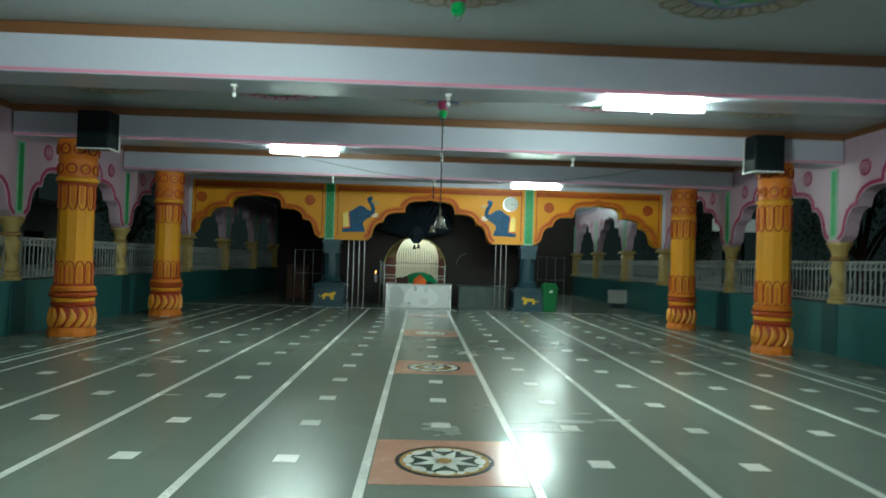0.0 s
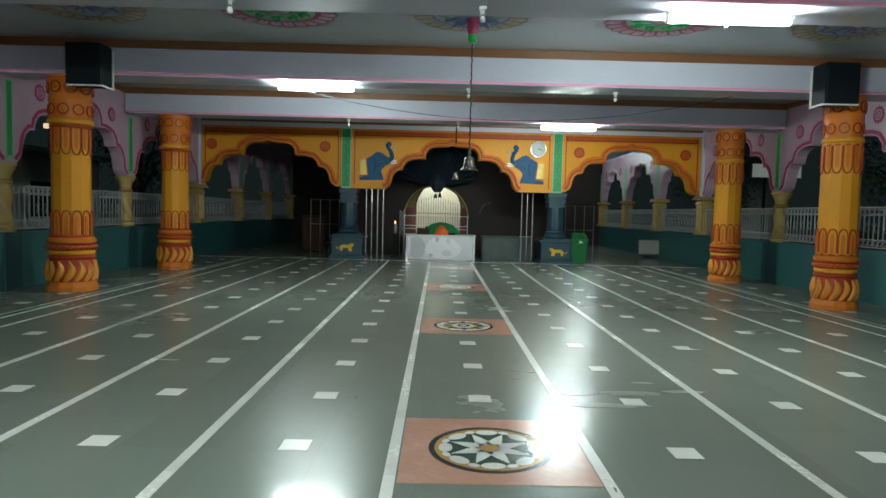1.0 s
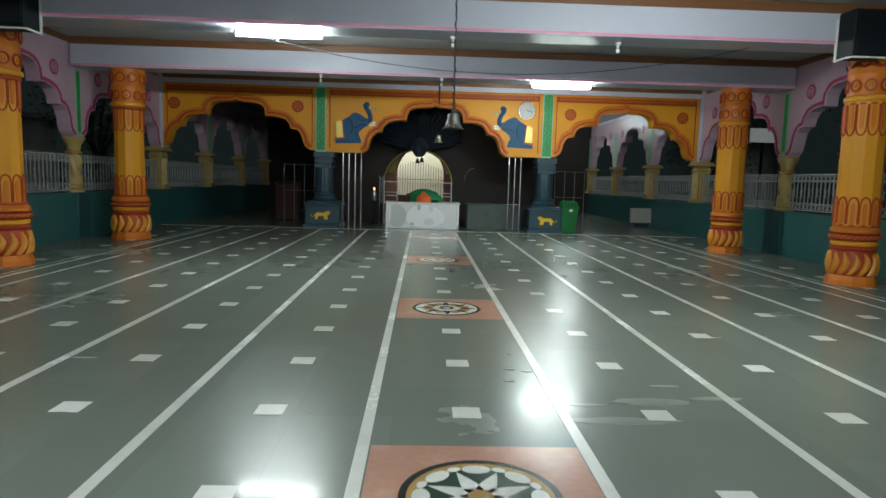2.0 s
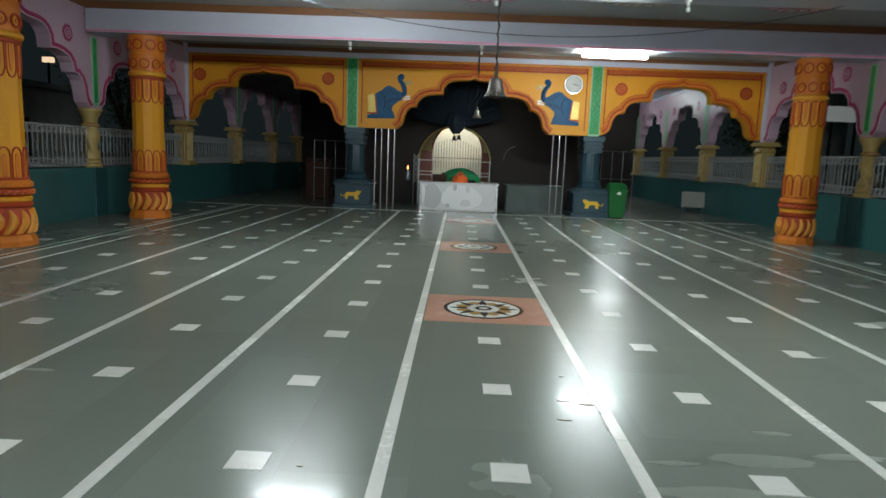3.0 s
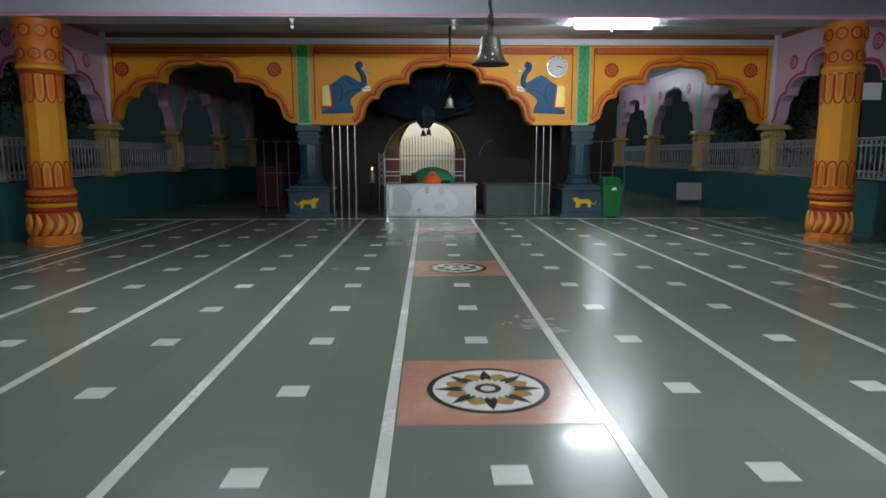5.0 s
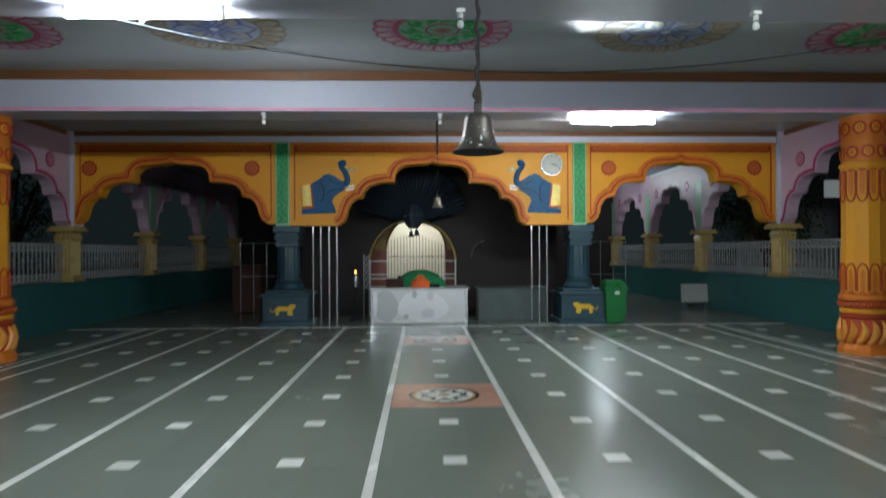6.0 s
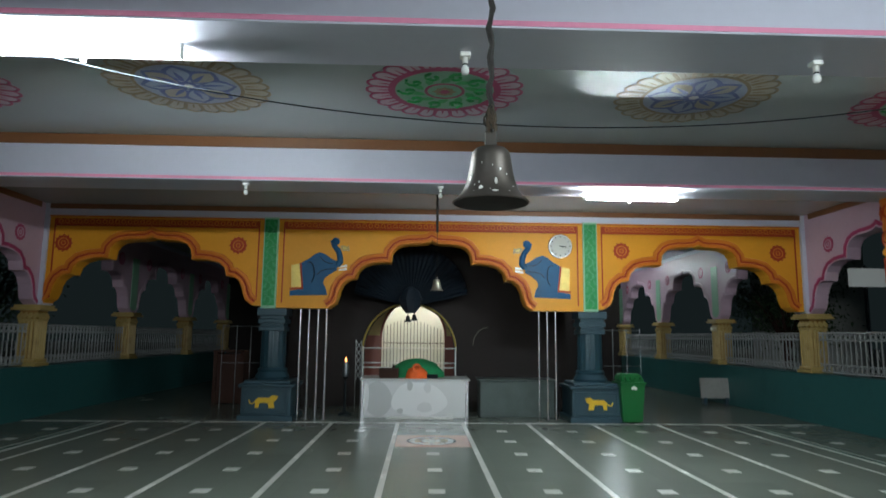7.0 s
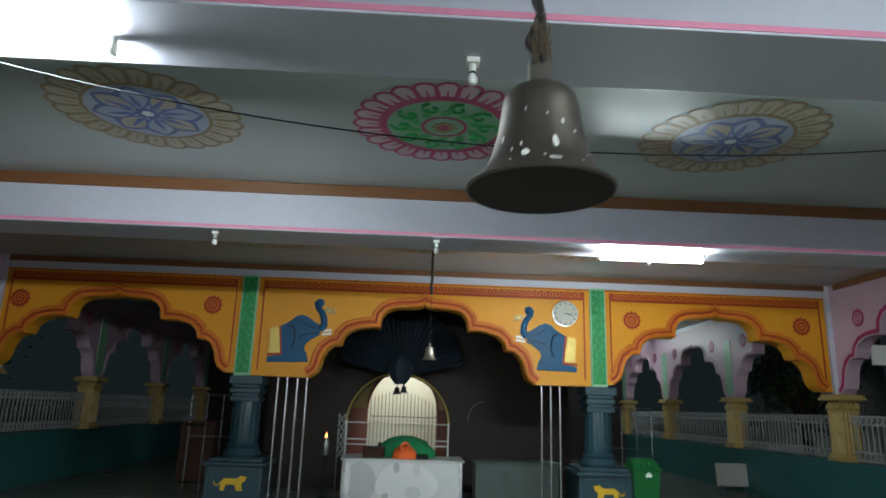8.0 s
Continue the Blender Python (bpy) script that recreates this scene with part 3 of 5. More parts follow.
for side, name in ((-1, "wall_left"), (1, "wall_right")):
    X = AX + side * HALF
    face = 90 if side < 0 else -90
    wall = structure(part(name, box(X - 0.16, X + 0.16, 4.3, 30.2, -0.1, 0.93, 0.01), M_TEAL), "teal-painted parapet wall of an open arcade", "wall")
    part("closed_wall", box(X - 0.12, X + 0.12, -7, 4.3, -0.1, CEIL), M_PINK, wall)
    if side < 0:
        part("parapet_strip", box(X + 0.155, X + 0.175, 4.3, 30.2, 0.88, 0.935, 0.004), M_TEAL, wall)
    for i, (ya, yb) in enumerate(zip(ROWS_Y, ROWS_Y[1:])):
        yc, half = (ya + yb) / 2, (yb - ya) / 2
        line = arch_line(half - 0.17, 2.05, 3.42)
        outline = [(-half, CEIL)] + [(-half, 2.05)] + line + [(half, 2.05), (half, CEIL)]
        m_ = on_wall(X - side * 0.12, yc, 0, face)
        panel = part("arch_panel", slab(outline, 0.24, m_), M_PINK, wall, "pink cusped arch panel")
        part("arch_band", ribbon(line, 0.03, 0.10, 0.022, m_), M_MAGENTA if i < 3 else M_PINK, panel, "moulded band along the arch", True)
        part("arch_edge", ribbon(line, 0.0, 0.028, 0.012, m_), M_PINK, panel)
        for s_ in (-1, 1):
            rosette(m_ @ Matrix.Translation((s_ * half * 0.60, 3.30, 0)), 0.16, M_MAGENTA, panel)
        part("top_frieze", box(X - side * 0.12 - 0.022, X - side * 0.12 + 0.022, ya + 0.3, yb - 0.3, CEIL - 0.11, CEIL - 0.003, 0.008), M_BROWN if i < 3 else M_BEAM, panel, "painted frieze under the ceiling")
        bar_rail(wall, X, ya + 0.17, yb - 0.17, 0.93, 1.70)
    for i, y in enumerate(ROWS_Y):
        m_ = on_wall(X - side * 0.12, y, 0, face)
        wd = 0.10 if i < 3 else 0.17
        strip = part("green_strip", slab([(-wd, 2.10), (wd, 2.10), (wd, 3.38), (-wd, 3.38)], 0.01, m_ @ Matrix.Translation((0, 0, 0.012))), M_PALEGREEN, wall, "green scroll strip above the pillar")
        if i == 3:
            strip.location = (side * 0.02, 0, 0)
        elif i < 3:
            part("green_scroll", slab([(-0.055, 2.16), (0.055, 2.16), (0.055, 3.34), (-0.055, 3.34)], 0.01, m_ @ Matrix.Translation((0, 0, 0.018))), M_GREEN, strip)
        if y < 18:
            part("parapet_pier", box(X - 0.185, X + 0.185, y - 0.21, y + 0.21, -0.1, 0.925, 0.008), M_DEEPTEAL, wall, "darker teal pier in the parapet")
            twisted_pillar(X, y)
        else:
            fluted_pillar(X, y)

structure(part("wall_rear", box(AX - 7.5, AX + 7.5, -7.2, -7.0, -0.1, CEIL), M_PINK), "plain wall behind the hall", "wall")
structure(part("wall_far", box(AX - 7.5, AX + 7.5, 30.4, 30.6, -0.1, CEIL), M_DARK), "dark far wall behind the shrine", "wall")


# ---------------------------------------------------------------- the big columns
def column(x, y, flare=1.0):
    e = thing("column", "yellow and orange painted temple column with lotus base and rosette capital", "column", "hall columns", (x, y, 0))
    part("plinth", lathe([(0.385, 0), (0.385, 0.07), (0.36, 0.12), (0.345, 0.15)], 12), M_ORANGE, e)
    lotus = part("lotus_base", lathe([(0.315, 0.14), (0.342, 0.20), (0.356, 0.30), (0.345, 0.40), (0.32, 0.49), (0.31, 0.52)], 32, (0, 0, 0)), M_RED, e, "swirling lotus base", True)
    for k in range(14):
        a = 360 / 14 * k
        rows = []
        bmp = bmesh.new()
        for i in range(8):
            f = i / 7
            z = 0.165 + 0.325 * f
            r = 0.326 + 0.05 * math.sin(math.pi * (0.12 + 0.72 * f)) - 0.025 * f
            wid = 10.5 * math.sin(math.pi * min(1, 0.22 + 0.72 * f)) + 0.8
            row = []
            for u, bulge in ((-1, -0.02), (-0.5, 0.018), (0.1, 0.028), (0.6, 0.015), (1, -0.02)):
                ang = radians(a + u * wid + 16 * math.sin(2.6 * f))
                row.append(bmp.verts.new(((r + bulge) * math.cos(ang), (r + bulge) * math.sin(ang), z)))
            rows.append(row)
        for lo, hi in zip(rows, rows[1:]):
            for q in range(4):
                bmp.faces.new((lo[q], lo[q + 1], hi[q + 1], hi[q]))
        part("lotus_petal", bmp, M_LOTUS, lotus, "", True)
    part("lower_ring", lathe([(0.31, 0.51), (0.345, 0.53), (0.35, 0.56), (0.32, 0.585)], 24), M_RED, e, "", True)
    part("yellow_ring", lathe([(0.315, 0.58), (0.345, 0.60), (0.345, 0.645), (0.315, 0.665)], 24), M_YELLOW, e, "", True)
    twine = part("rope_ring", lathe([(0.32, 0.66), (0.365, 0.685), (0.375, 0.715), (0.36, 0.745), (0.325, 0.76)], 48, (0, 0, 0), None, lambda a, i: 1 + 0.018 * math.sin(24 * a + i)), M_RED, e, "red ring with a rope pattern", True)
    for k in range(24):
        a = 2 * math.pi * k / 24
        c = Vector((0.366 * math.cos(a), 0.366 * math.sin(a), 0.715))
        d = Vector((-math.sin(a) * 0.028, math.cos(a) * 0.028, 0.022))
        part("rope_bead", rod(c - d, c + d, 0.012, 6), M_ORANGE, twine)
    part("upper_ring", lathe([(0.325, 0.76), (0.36, 0.785), (0.36, 0.835), (0.325, 0.86), (0.30, 0.90)], 24), M_ORANGE, e, "", True)
    part("red_ring", lathe([(0.315, 0.865), (0.325, 0.885), (0.315, 0.91)], 24), M_RED, e, "", True)
    shaft = part("shaft", lathe([(0.295, 0.88), (0.290, 1.3), (0.283, 2.2), (0.283, 2.70)], 12), M_YELLOW, e, "twelve-sided yellow shaft")
    for k in range(12):
        a = 30 * k + 15
        for z0, z1, up in ((0.91, 1.30, 1), (2.63, 2.19, -1)):
            m_ = rz(a) @ Matrix.Translation((0.287 if up > 0 else 0.278, 0, 0)) @ Matrix.Rotation(radians(90), 4, "Z") @ Matrix.Rotation(radians(90), 4, "X")
            h = abs(z1 - z0)
            line = [(-0.066, z0), (-0.067, z0 + up * h * 0.70), (-0.058, z0 + up * h * 0.85), (-0.034, z0 + up * h * 0.965), (0, z0 + up * h),
                    (0.034, z0 + up * h * 0.965), (0.058, z0 + up * h * 0.85), (0.067, z0 + up * h * 0.70), (0.066, z0)]
            part("petal_edge", ribbon(line, -0.010, 0.010, 0.014, m_), M_RED, shaft)
            inner = [(u * 0.42, z0 + (v - z0) * 0.80) for u, v in line]
            part("petal_heart", slab(inner, 0.02, m_ @ Matrix.Translation((0, 0, 0.010))), M_ORANGE, shaft)
    part("neck_ring", lathe([(0.285, 2.61), (0.31, 2.63), (0.31, 2.655), (0.285, 2.67)], 24), M_RED, e, "", True)
    part("neck_band", lathe([(0.285, 2.66), (0.335, 2.69), (0.34, 2.73), (0.325, 2.755), (0.30, 2.765)], 24), M_YELLOW, e, "", True)
    cap = part("capital", lathe([(0.30, 2.755), (0.305, 3.0), (0.315, 3.05), (0.315, 3.08), (0.305, 3.10), (0.33, BEAM)], 24), M_ORANGE, e, "orange capital with rosettes", True)
    for tier, (z, n, r) in enumerate(((2.90, 9, 0.092), (3.24, 9, 0.098))):
        for k in range(n):
            rad = 0.302 + 0.013 * tier
            m_ = rz(360 * (k + 0.5 * tier) / n) @ Matrix.Translation((rad, 0, z)) @ Matrix.Rotation(radians(90), 4, "Y")
            part("capital_rosette", ring_bm(r * 0.72, r, 0.016, m_, 16), M_RED, cap)
            part("rosette_boss", lathe([(r * 0.62, -0.01), (r * 0.55, 0.012), (r * 0.2, 0.022)], 12, (0, 0, 0)), M_YELLOW, cap, "", True).matrix_local = m_
            part("rosette_eye", ring_bm(r * 0.2, r * 0.34, 0.026, m_, 12), M_RED, cap)
    for ob in e.children:
        if ob.name.split(".")[0] != "shaft":
            ob.scale = (flare, flare, 1)
    return e


# the two pairs differ a little in the spread of base and capital
stout = column(AX - 6.34, 10.55)
copy_thing(stout, pose(AX - 6.32, 14.60, 0, 0, 0, 248))
slim = column(AX + 6.17, 10.45, 0.90)
copy_thing(slim, pose(AX + 6.20, 14.55, 0, 0, 0, 247))

# ---------------------------------------------------------------- painted arch wall
wall = structure(new("wall_front"), "yellow painted wall of three cusped arches", "wall")
face = on_wall(AX, FRONT, 0, 0)


def painted_panel(u0, u1, arch_mid, half, foot, tip, name):
    line = [(u + arch_mid, v) for u, v in arch_line(half, foot, tip)]
    outline = [(u0, 3.74), (u0, foot), *line, (u1, foot), (u1, 3.74)]
    outline = [p for i, p in enumerate(outline) if i == 0 or (Vector(p) - Vector(outline[i - 1])).length > 0.004]
    p = part(name, slab(outline, 0.34, face), M_YELLOW, wall, "yellow cusped arch panel with orange bands")
    part("inner_band", ribbon(line, 0.005, 0.075, 0.035, face), M_ORANGE, p, "", True)
    part("middle_band", ribbon(line, 0.072, 0.11, 0.018, face), M_RED, p, "", True)
    part("outer_band", ribbon(line, 0.105, 0.18, 0.032, face), M_ORANGE, p, "", True)
    part("frieze", box(AX + u0 + 0.112, AX + u1 - 0.112, FRONT - 0.014, FRONT + 0.01, 3.545, 3.69, 0.006), M_RED, p, "red-brown frieze with a scalloped garland")
    part("frieze_line", box(AX + u0, AX + u1, FRONT - 0.034, FRONT + 0.01, 3.715, 3.745, 0.006), M_ORANGE, p)
    n = int((u1 - u0 - 0.30) / 0.115)
    beads = bmesh.new()
    for k in range(n):
        c = Matrix.Translation((u0 + 0.15 + (u1 - u0 - 0.30) * (k + 0.5) / n, 3.632, 0.014))
        ring_bm(0.028, 0.046, 0.010, face @ c, 14, beads)
        ring_bm(0.0, 0.012, 0.010, face @ c @ Matrix.Translation((0.055, -0.045, 0)), 8, beads)
    tagged(part("garland", beads, M_ORANGE, p), kind="stuff")
    for u in (u0 + 0.10, u1 - 0.10):
        part("upright_line", box(AX + u - 0.012, AX + u + 0.012, FRONT - 0.012, FRONT + 0.005, foot + 0.10, 3.69), M_RED, p)
    return p


PIL, EDGE = 3.045, 0.137
centre = painted_panel(-PIL + EDGE, PIL - EDGE, 0.0, 1.93, 2.05, 3.36, "centre_arch_panel")
for s_ in (-1, 1):
    mid, half, end, far = (-5.30, 1.94, -7.20, 6.92) if s_ < 0 else (5.18, 1.87, 7.19, 6.74)
    p = painted_panel(min(s_ * (PIL + EDGE), end), max(s_ * (PIL + EDGE), end), mid, half, 2.09, 3.36, "side_arch_panel")
    for u in (PIL + 0.62, far):
        rosette(face @ Matrix.Translation((s_ * u, 3.22, 0)), 0.175, M_RED, p, M_ORANGE)
    strip = part("green_pilaster", box(AX + s_ * PIL - EDGE, AX + s_ * PIL + EDGE, FRONT - 0.05, FRONT + 0.33, 2.04, 3.76, 0.006), M_PALEGREEN, wall, "green pilaster strip with scrolls")
    part("green_field", box(AX + s_ * PIL - 0.112, AX + s_ * PIL + 0.112, FRONT - 0.058, FRONT - 0.045, 2.09, 3.72), M_GREENFIELD, strip)
    vine = [(AX + s_ * PIL + 0.055 * math.sin(i * 0.62), FRONT - 0.058, 2.12 + 1.58 * i / 60) for i in range(61)]
    part("vine", chain(vine, 0.011, 6), M_GREENLINE, strip, "", True)
    for k in range(12):
        z = 2.18 + 0.13 * k
        m_ = on_wall(AX + s_ * PIL, FRONT - 0.058, z, 0)
        curl = [(0.05 * (1 - i / 14) * math.cos(i * 0.62), 0.05 * (1 - i / 14) * math.sin(i * 0.62)) for i in range(13)]
        part("curl", chain([m_ @ Matrix.Translation((0.055 * (-1) ** k, 0, 0)) @ Vector((u * (-1) ** k, v, 0.002)) for u, v in curl], 0.009, 5), M_GREENLINE, strip)
        part("scroll_leaf", petal(0.12, 0.05, m_ @ Matrix.Translation((-0.07 * (-1) ** k, 0.03, 0.005)) @ rz(70 + 40 * (k % 2)), 0.005, -0.06), M_GREENLINE, strip)
part("cornice_line", box(AX - 7.28, AX + 7.28, FRONT - 0.04, FRONT, CEIL - 0.10, CEIL - 0.003, 0.005), M_BROWN, wall, "brown painted cornice")
part("lintel", box(AX - 7.28, AX + 7.28, FRONT - 0.02, FRONT + 0.34, 3.74, CEIL, 0.004), M_BEAM, wall, "lilac strip under the ceiling")
for s_ in (-1, 1):
    x = AX + s_ * 7.203
    part("end_pier", box(min(x, x + s_ * 0.25), max(x, x + s_ * 0.20), FRONT - 0.05, FRONT + 0.34, 2.06, CEIL - 0.002), M_BEAM, wall, "pale lilac pier")

# relief shapes and gilt plates over the arch feet
for s_ in (-1, 1):
    e = thing("wall_relief", "plain blue relief shape with a gilt plate on the yellow wall", "wall relief", "wall reliefs")
    m_ = face @ Matrix.Translation((s_ * 2.66, 2.28, 0)) @ Matrix.Diagonal((-s_, 1, 1, 1))
    body = [(0, 0), (0.70, 0.02), (0.667, 0.155), (0.605, 0.26), (0.635, 0.34), (0.76, 0.43), (0.87, 0.49), (0.86, 0.54), (0.93, 0.60), (0.86, 0.67),
            (0.76, 0.70), (0.667, 0.78), (0.54, 0.83), (0.434, 0.79), (0.357, 0.70), (0.19, 0.62), (0.23, 0.125), (0, 0.09)]
    bmb = slab(body, 0.05, m_ @ Matrix.Translation((0, 0, 0.035)))
    bmesh.ops.bevel(bmb, geom=[ed for ed in bmb.edges if ed.calc_length() > 0.055], offset=0.012, segments=2, affect="EDGES")
    part("blue_field", bmb, M_BLUE, e)
    hook = [(0.87, 0.58, 0), (0.925, 0.66, 0), (0.92, 0.76, 0), (0.88, 0.87, 0), (0.80, 0.965, 0), (0.775, 1.04, 0), (0.82, 1.075, 0), (0.87, 1.05, 0)]
    part("curl", chain([m_ @ Vector(p) for p in hook], 0.066, 10, None, 0.60), M_BLUE, e, "", True)
    lobe = [(0.30 + 0.09 * math.cos(a), 0.42 + 0.20 * math.sin(a)) for a in [i * math.pi / 8 for i in range(16)]]
    part("inner_fold", slab(lobe, 0.03, m_ @ Matrix.Translation((0.06, 0.02, 0.045))), M_BLUE, e)
    # darker blue lines put the shading of the folds into the colour
    part("fold_shade_line", ribbon(lobe[-3:] + lobe[:6], -0.012, 0.012, 0.014, m_ @ Matrix.Translation((0.06, 0.02, 0.047))), M_FOLDSHADE, e)
    part("fold_shade_line", chain([m_ @ Vector(p) for p in ((0.50, 0.40, 0.034), (0.57, 0.47, 0.036), (0.66, 0.50, 0.036), (0.77, 0.51, 0.036), (0.84, 0.53, 0.034))], 0.011, 6), M_FOLDSHADE, e)
    part("fold_shade_line", chain([m_ @ Vector(p) for p in ((0.55, 0.74, 0.034), (0.62, 0.66, 0.036), (0.72, 0.62, 0.036), (0.80, 0.62, 0.034))], 0.010, 6), M_FOLDSHADE, e)
    part("curl_end", lathe([(0.07, 0.0), (0.075, 0.03), (0.05, 0.055), (0.004, 0.06)], 18, (0, 0, 0)), M_BLUE, e, "", True).matrix_local = m_ @ Matrix.Translation((0.835, 1.04, -0.002))
    part("gilt_plate", slab([(0.03, 0.16), (0.215, 0.17), (0.165, 0.605), (0.015, 0.575)], 0.03, m_ @ Matrix.Translation((0, 0, 0.048))), M_GOLD, e, "gilt plate")
    part("plate_edge", slab([(0.0, 0.11), (0.255, 0.125), (0.20, 0.62), (0.17, 0.615), (0.222, 0.155), (0.0, 0.145)], 0.03, m_ @ Matrix.Translation((0, 0, 0.045))), M_RED, e)
    for v in (0.0, -0.06):
        part("white_dash", slab([(0.90, 0.54 + v), (1.06, 0.56 + v), (1.06, 0.60 + v), (0.90, 0.575 + v)], 0.02, m_ @ Matrix.Translation((0, 0, 0.012))), M_WHITE, e)
    part("gilt_tip", slab([(0.0, 0.03), (0.05, 0.05), (0.14, 0.02), (0.16, 0.045), (0.18, -0.06), (0.15, -0.075), (0.16, -0.05), (0.06, -0.06), (0.02, -0.03)], 0.03, m_ @ Matrix.Translation((0.92, 0.92, 0.03))), M_DULLGOLD, e, "dull gold pointed tip")
    part("tip_fill", slab([(0.05, 0.025), (0.12, 0.005), (0.13, -0.025), (0.06, -0.035)], 0.01, m_ @ Matrix.Translation((0.92, 0.92, 0.036))), M_GOLD, e)

# clock
clock = thing("wall_clock", "round white wall clock with a chrome rim", "clock")
m_ = on_wall(2.98, FRONT - 0.001, 3.29, 0)
part("case", lathe([(0.235, -0.004), (0.24, 0.03), (0.225, 0.05)], 40), M_STEEL, clock, "chrome rim", True).matrix_local = m_
dial = part("dial", ring_bm(0.0, 0.218, 0.053, m_, 40), M_DIAL, clock)
for k in range(12):
    part("hour_mark", slab([(-0.008, 0.17), (0.008, 0.17), (0.008, 0.195), (-0.008, 0.195)], 0.002, m_ @ rz(30 * k) @ Matrix.Translation((0, 0, 0.056))), M_BLACK, dial)
for a, l, w in ((-95, 0.11, 0.008), (-105, 0.16, 0.006)):
    part("pointer", slab([(-w, -0.02), (w, -0.02), (w / 2, l), (-w / 2, l)], 0.002, m_ @ rz(a) @ Matrix.Translation((0, 0, 0.058))), M_BLACK, dial)

# ---------------------------------------------------------------- slate-blue pillars under the pilasters
for s_ in (-1, 1):
    x, y = AX + 0.05 + s_ * 3.03, FRONT + 0.28
    e = thing("shrine_pillar", "slate-blue painted fluted pillar on a square pedestal", "pillar", "shrine pillars", (x, y, 0))
    part("pedestal_foot", box(-0.50, 0.50, -0.48, 0.48, 0, 0.10, 0.01), M_SLATE, e)
    ped = part("pedestal", box(-0.45, 0.45, -0.43, 0.43, 0.10, 0.60, 0.01), M_SLATE, e)
    for z in (0.15, 0.54):
        part("panel_edge", box(-0.40, 0.40, -0.445, -0.425, z - 0.015, z + 0.015, 0.004), M_SLATE, ped)
    for u in (-0.385, 0.385):
        part("panel_edge", box(u - 0.015, u + 0.015, -0.445, -0.425, 0.15, 0.54, 0.004), M_SLATE, ped)
    part("pedestal_cap", box(-0.50, 0.50, -0.48, 0.48, 0.60, 0.66, 0.015), M_SLATE, e)
    part("pedestal_top", box(-0.42, 0.42, -0.40, 0.40, 0.66, 0.72, 0.015), M_SLATE, e)
    part("base_ring", lathe([(0.30, 0.72), (0.32, 0.77), (0.28, 0.83), (0.26, 0.86), (0.28, 0.90), (0.24, 0.94)], 24), M_SLATE, e, "", True)
    part("fluted_shaft", lathe([(0.215, 0.93), (0.228, 1.0), (0.222, 1.45), (0.215, 1.66)], 64, (0, 0, 0), None, lambda a, i: 1 + 0.05 * abs(math.sin(8 * a))), M_SLATE, e, "fluted shaft", True)
    capital = part("capital", box(-0.24, 0.24, -0.24, 0.24, 1.62, 1.70, 0.012), M_SLATE, e, "stepped square capital")
    for half, z0, z1 in ((0.215, 1.70, 1.76), (0.255, 1.76, 1.84), (0.225, 1.84, 1.91), (0.275, 1.91, 2.045)):
        part("capital_step", box(-half, half, -half, half, z0, z1, 0.012), M_SLATE, capital)
    cat = thing("pedestal_emblem", "plain yellow painted emblem on the slate-blue pedestal", "emblem", "pedestal emblems")
    mm = on_wall(x, y - 0.431, 0.34, 0) @ Matrix.Diagonal((-s_, 1, 1, 1))
    part("field", slab([(-0.19, -0.11), (-0.13, -0.11), (-0.11, -0.02), (0.04, -0.02), (0.06, -0.11), (0.16, -0.11), (0.14, 0.0), (0.19, 0.03), (0.22, 0.10),
                        (0.12, 0.12), (0.06, 0.07), (-0.14, 0.075), (-0.19, 0.02)], 0.012, mm @ Matrix.Translation((0, 0, 0.008))), M_EMBLEM, cat)
    part("curl", chain([mm @ Vector(p) for p in ((-0.17, 0.03, 0.002), (-0.23, -0.03, 0.002), (-0.28, -0.03, 0.002), (-0.30, 0.03, 0.002))], 0.012, 6), M_EMBLEM, cat)

# steel poles of the queue barriers
for xs in ((-1.95, -1.79, -1.62, -1.46), (2.58, 2.74, 2.90)):
    for x in xs:
        e = thing("steel_pole", "upright polished steel pole under the arch foot", "pole", "steel poles")
        part("pole_tube", rod((x, FRONT + 0.12, 0), (x, FRONT + 0.12, 2.065), 0.02, 12), M_STEEL, e, "", True)
        part("flange", lathe([(0.045, 0), (0.045, 0.012), (0.025, 0.02)], 12, (x, FRONT + 0.12, 0)), M_STEEL, e)

# ---------------------------------------------------------------- altar
altar = thing("altar_table", "polished steel-clad altar table with a worn front", "altar")
altar_body = part("body", box(-0.79, 1.25, 19.02, 19.95, 0.0, 0.70, 0.01), M_ALTAR, altar)
part("top", box(-0.83, 1.29, 18.98, 20.0, 0.70, 0.735, 0.008), M_ALTAR, altar)
part("side_strip", box(-0.80, -0.74, 19.005, 19.03, 0.0, 0.70, 0.004), M_STEEL, altar)
part("side_strip", box(1.20, 1.26, 19.005, 19.03, 0.0, 0.70, 0.004), M_STEEL, altar)
part("foot_step", box(-0.30, 0.95, 18.80, 19.01, 0.0, 0.03, 0.006), M_STRIP, altar)

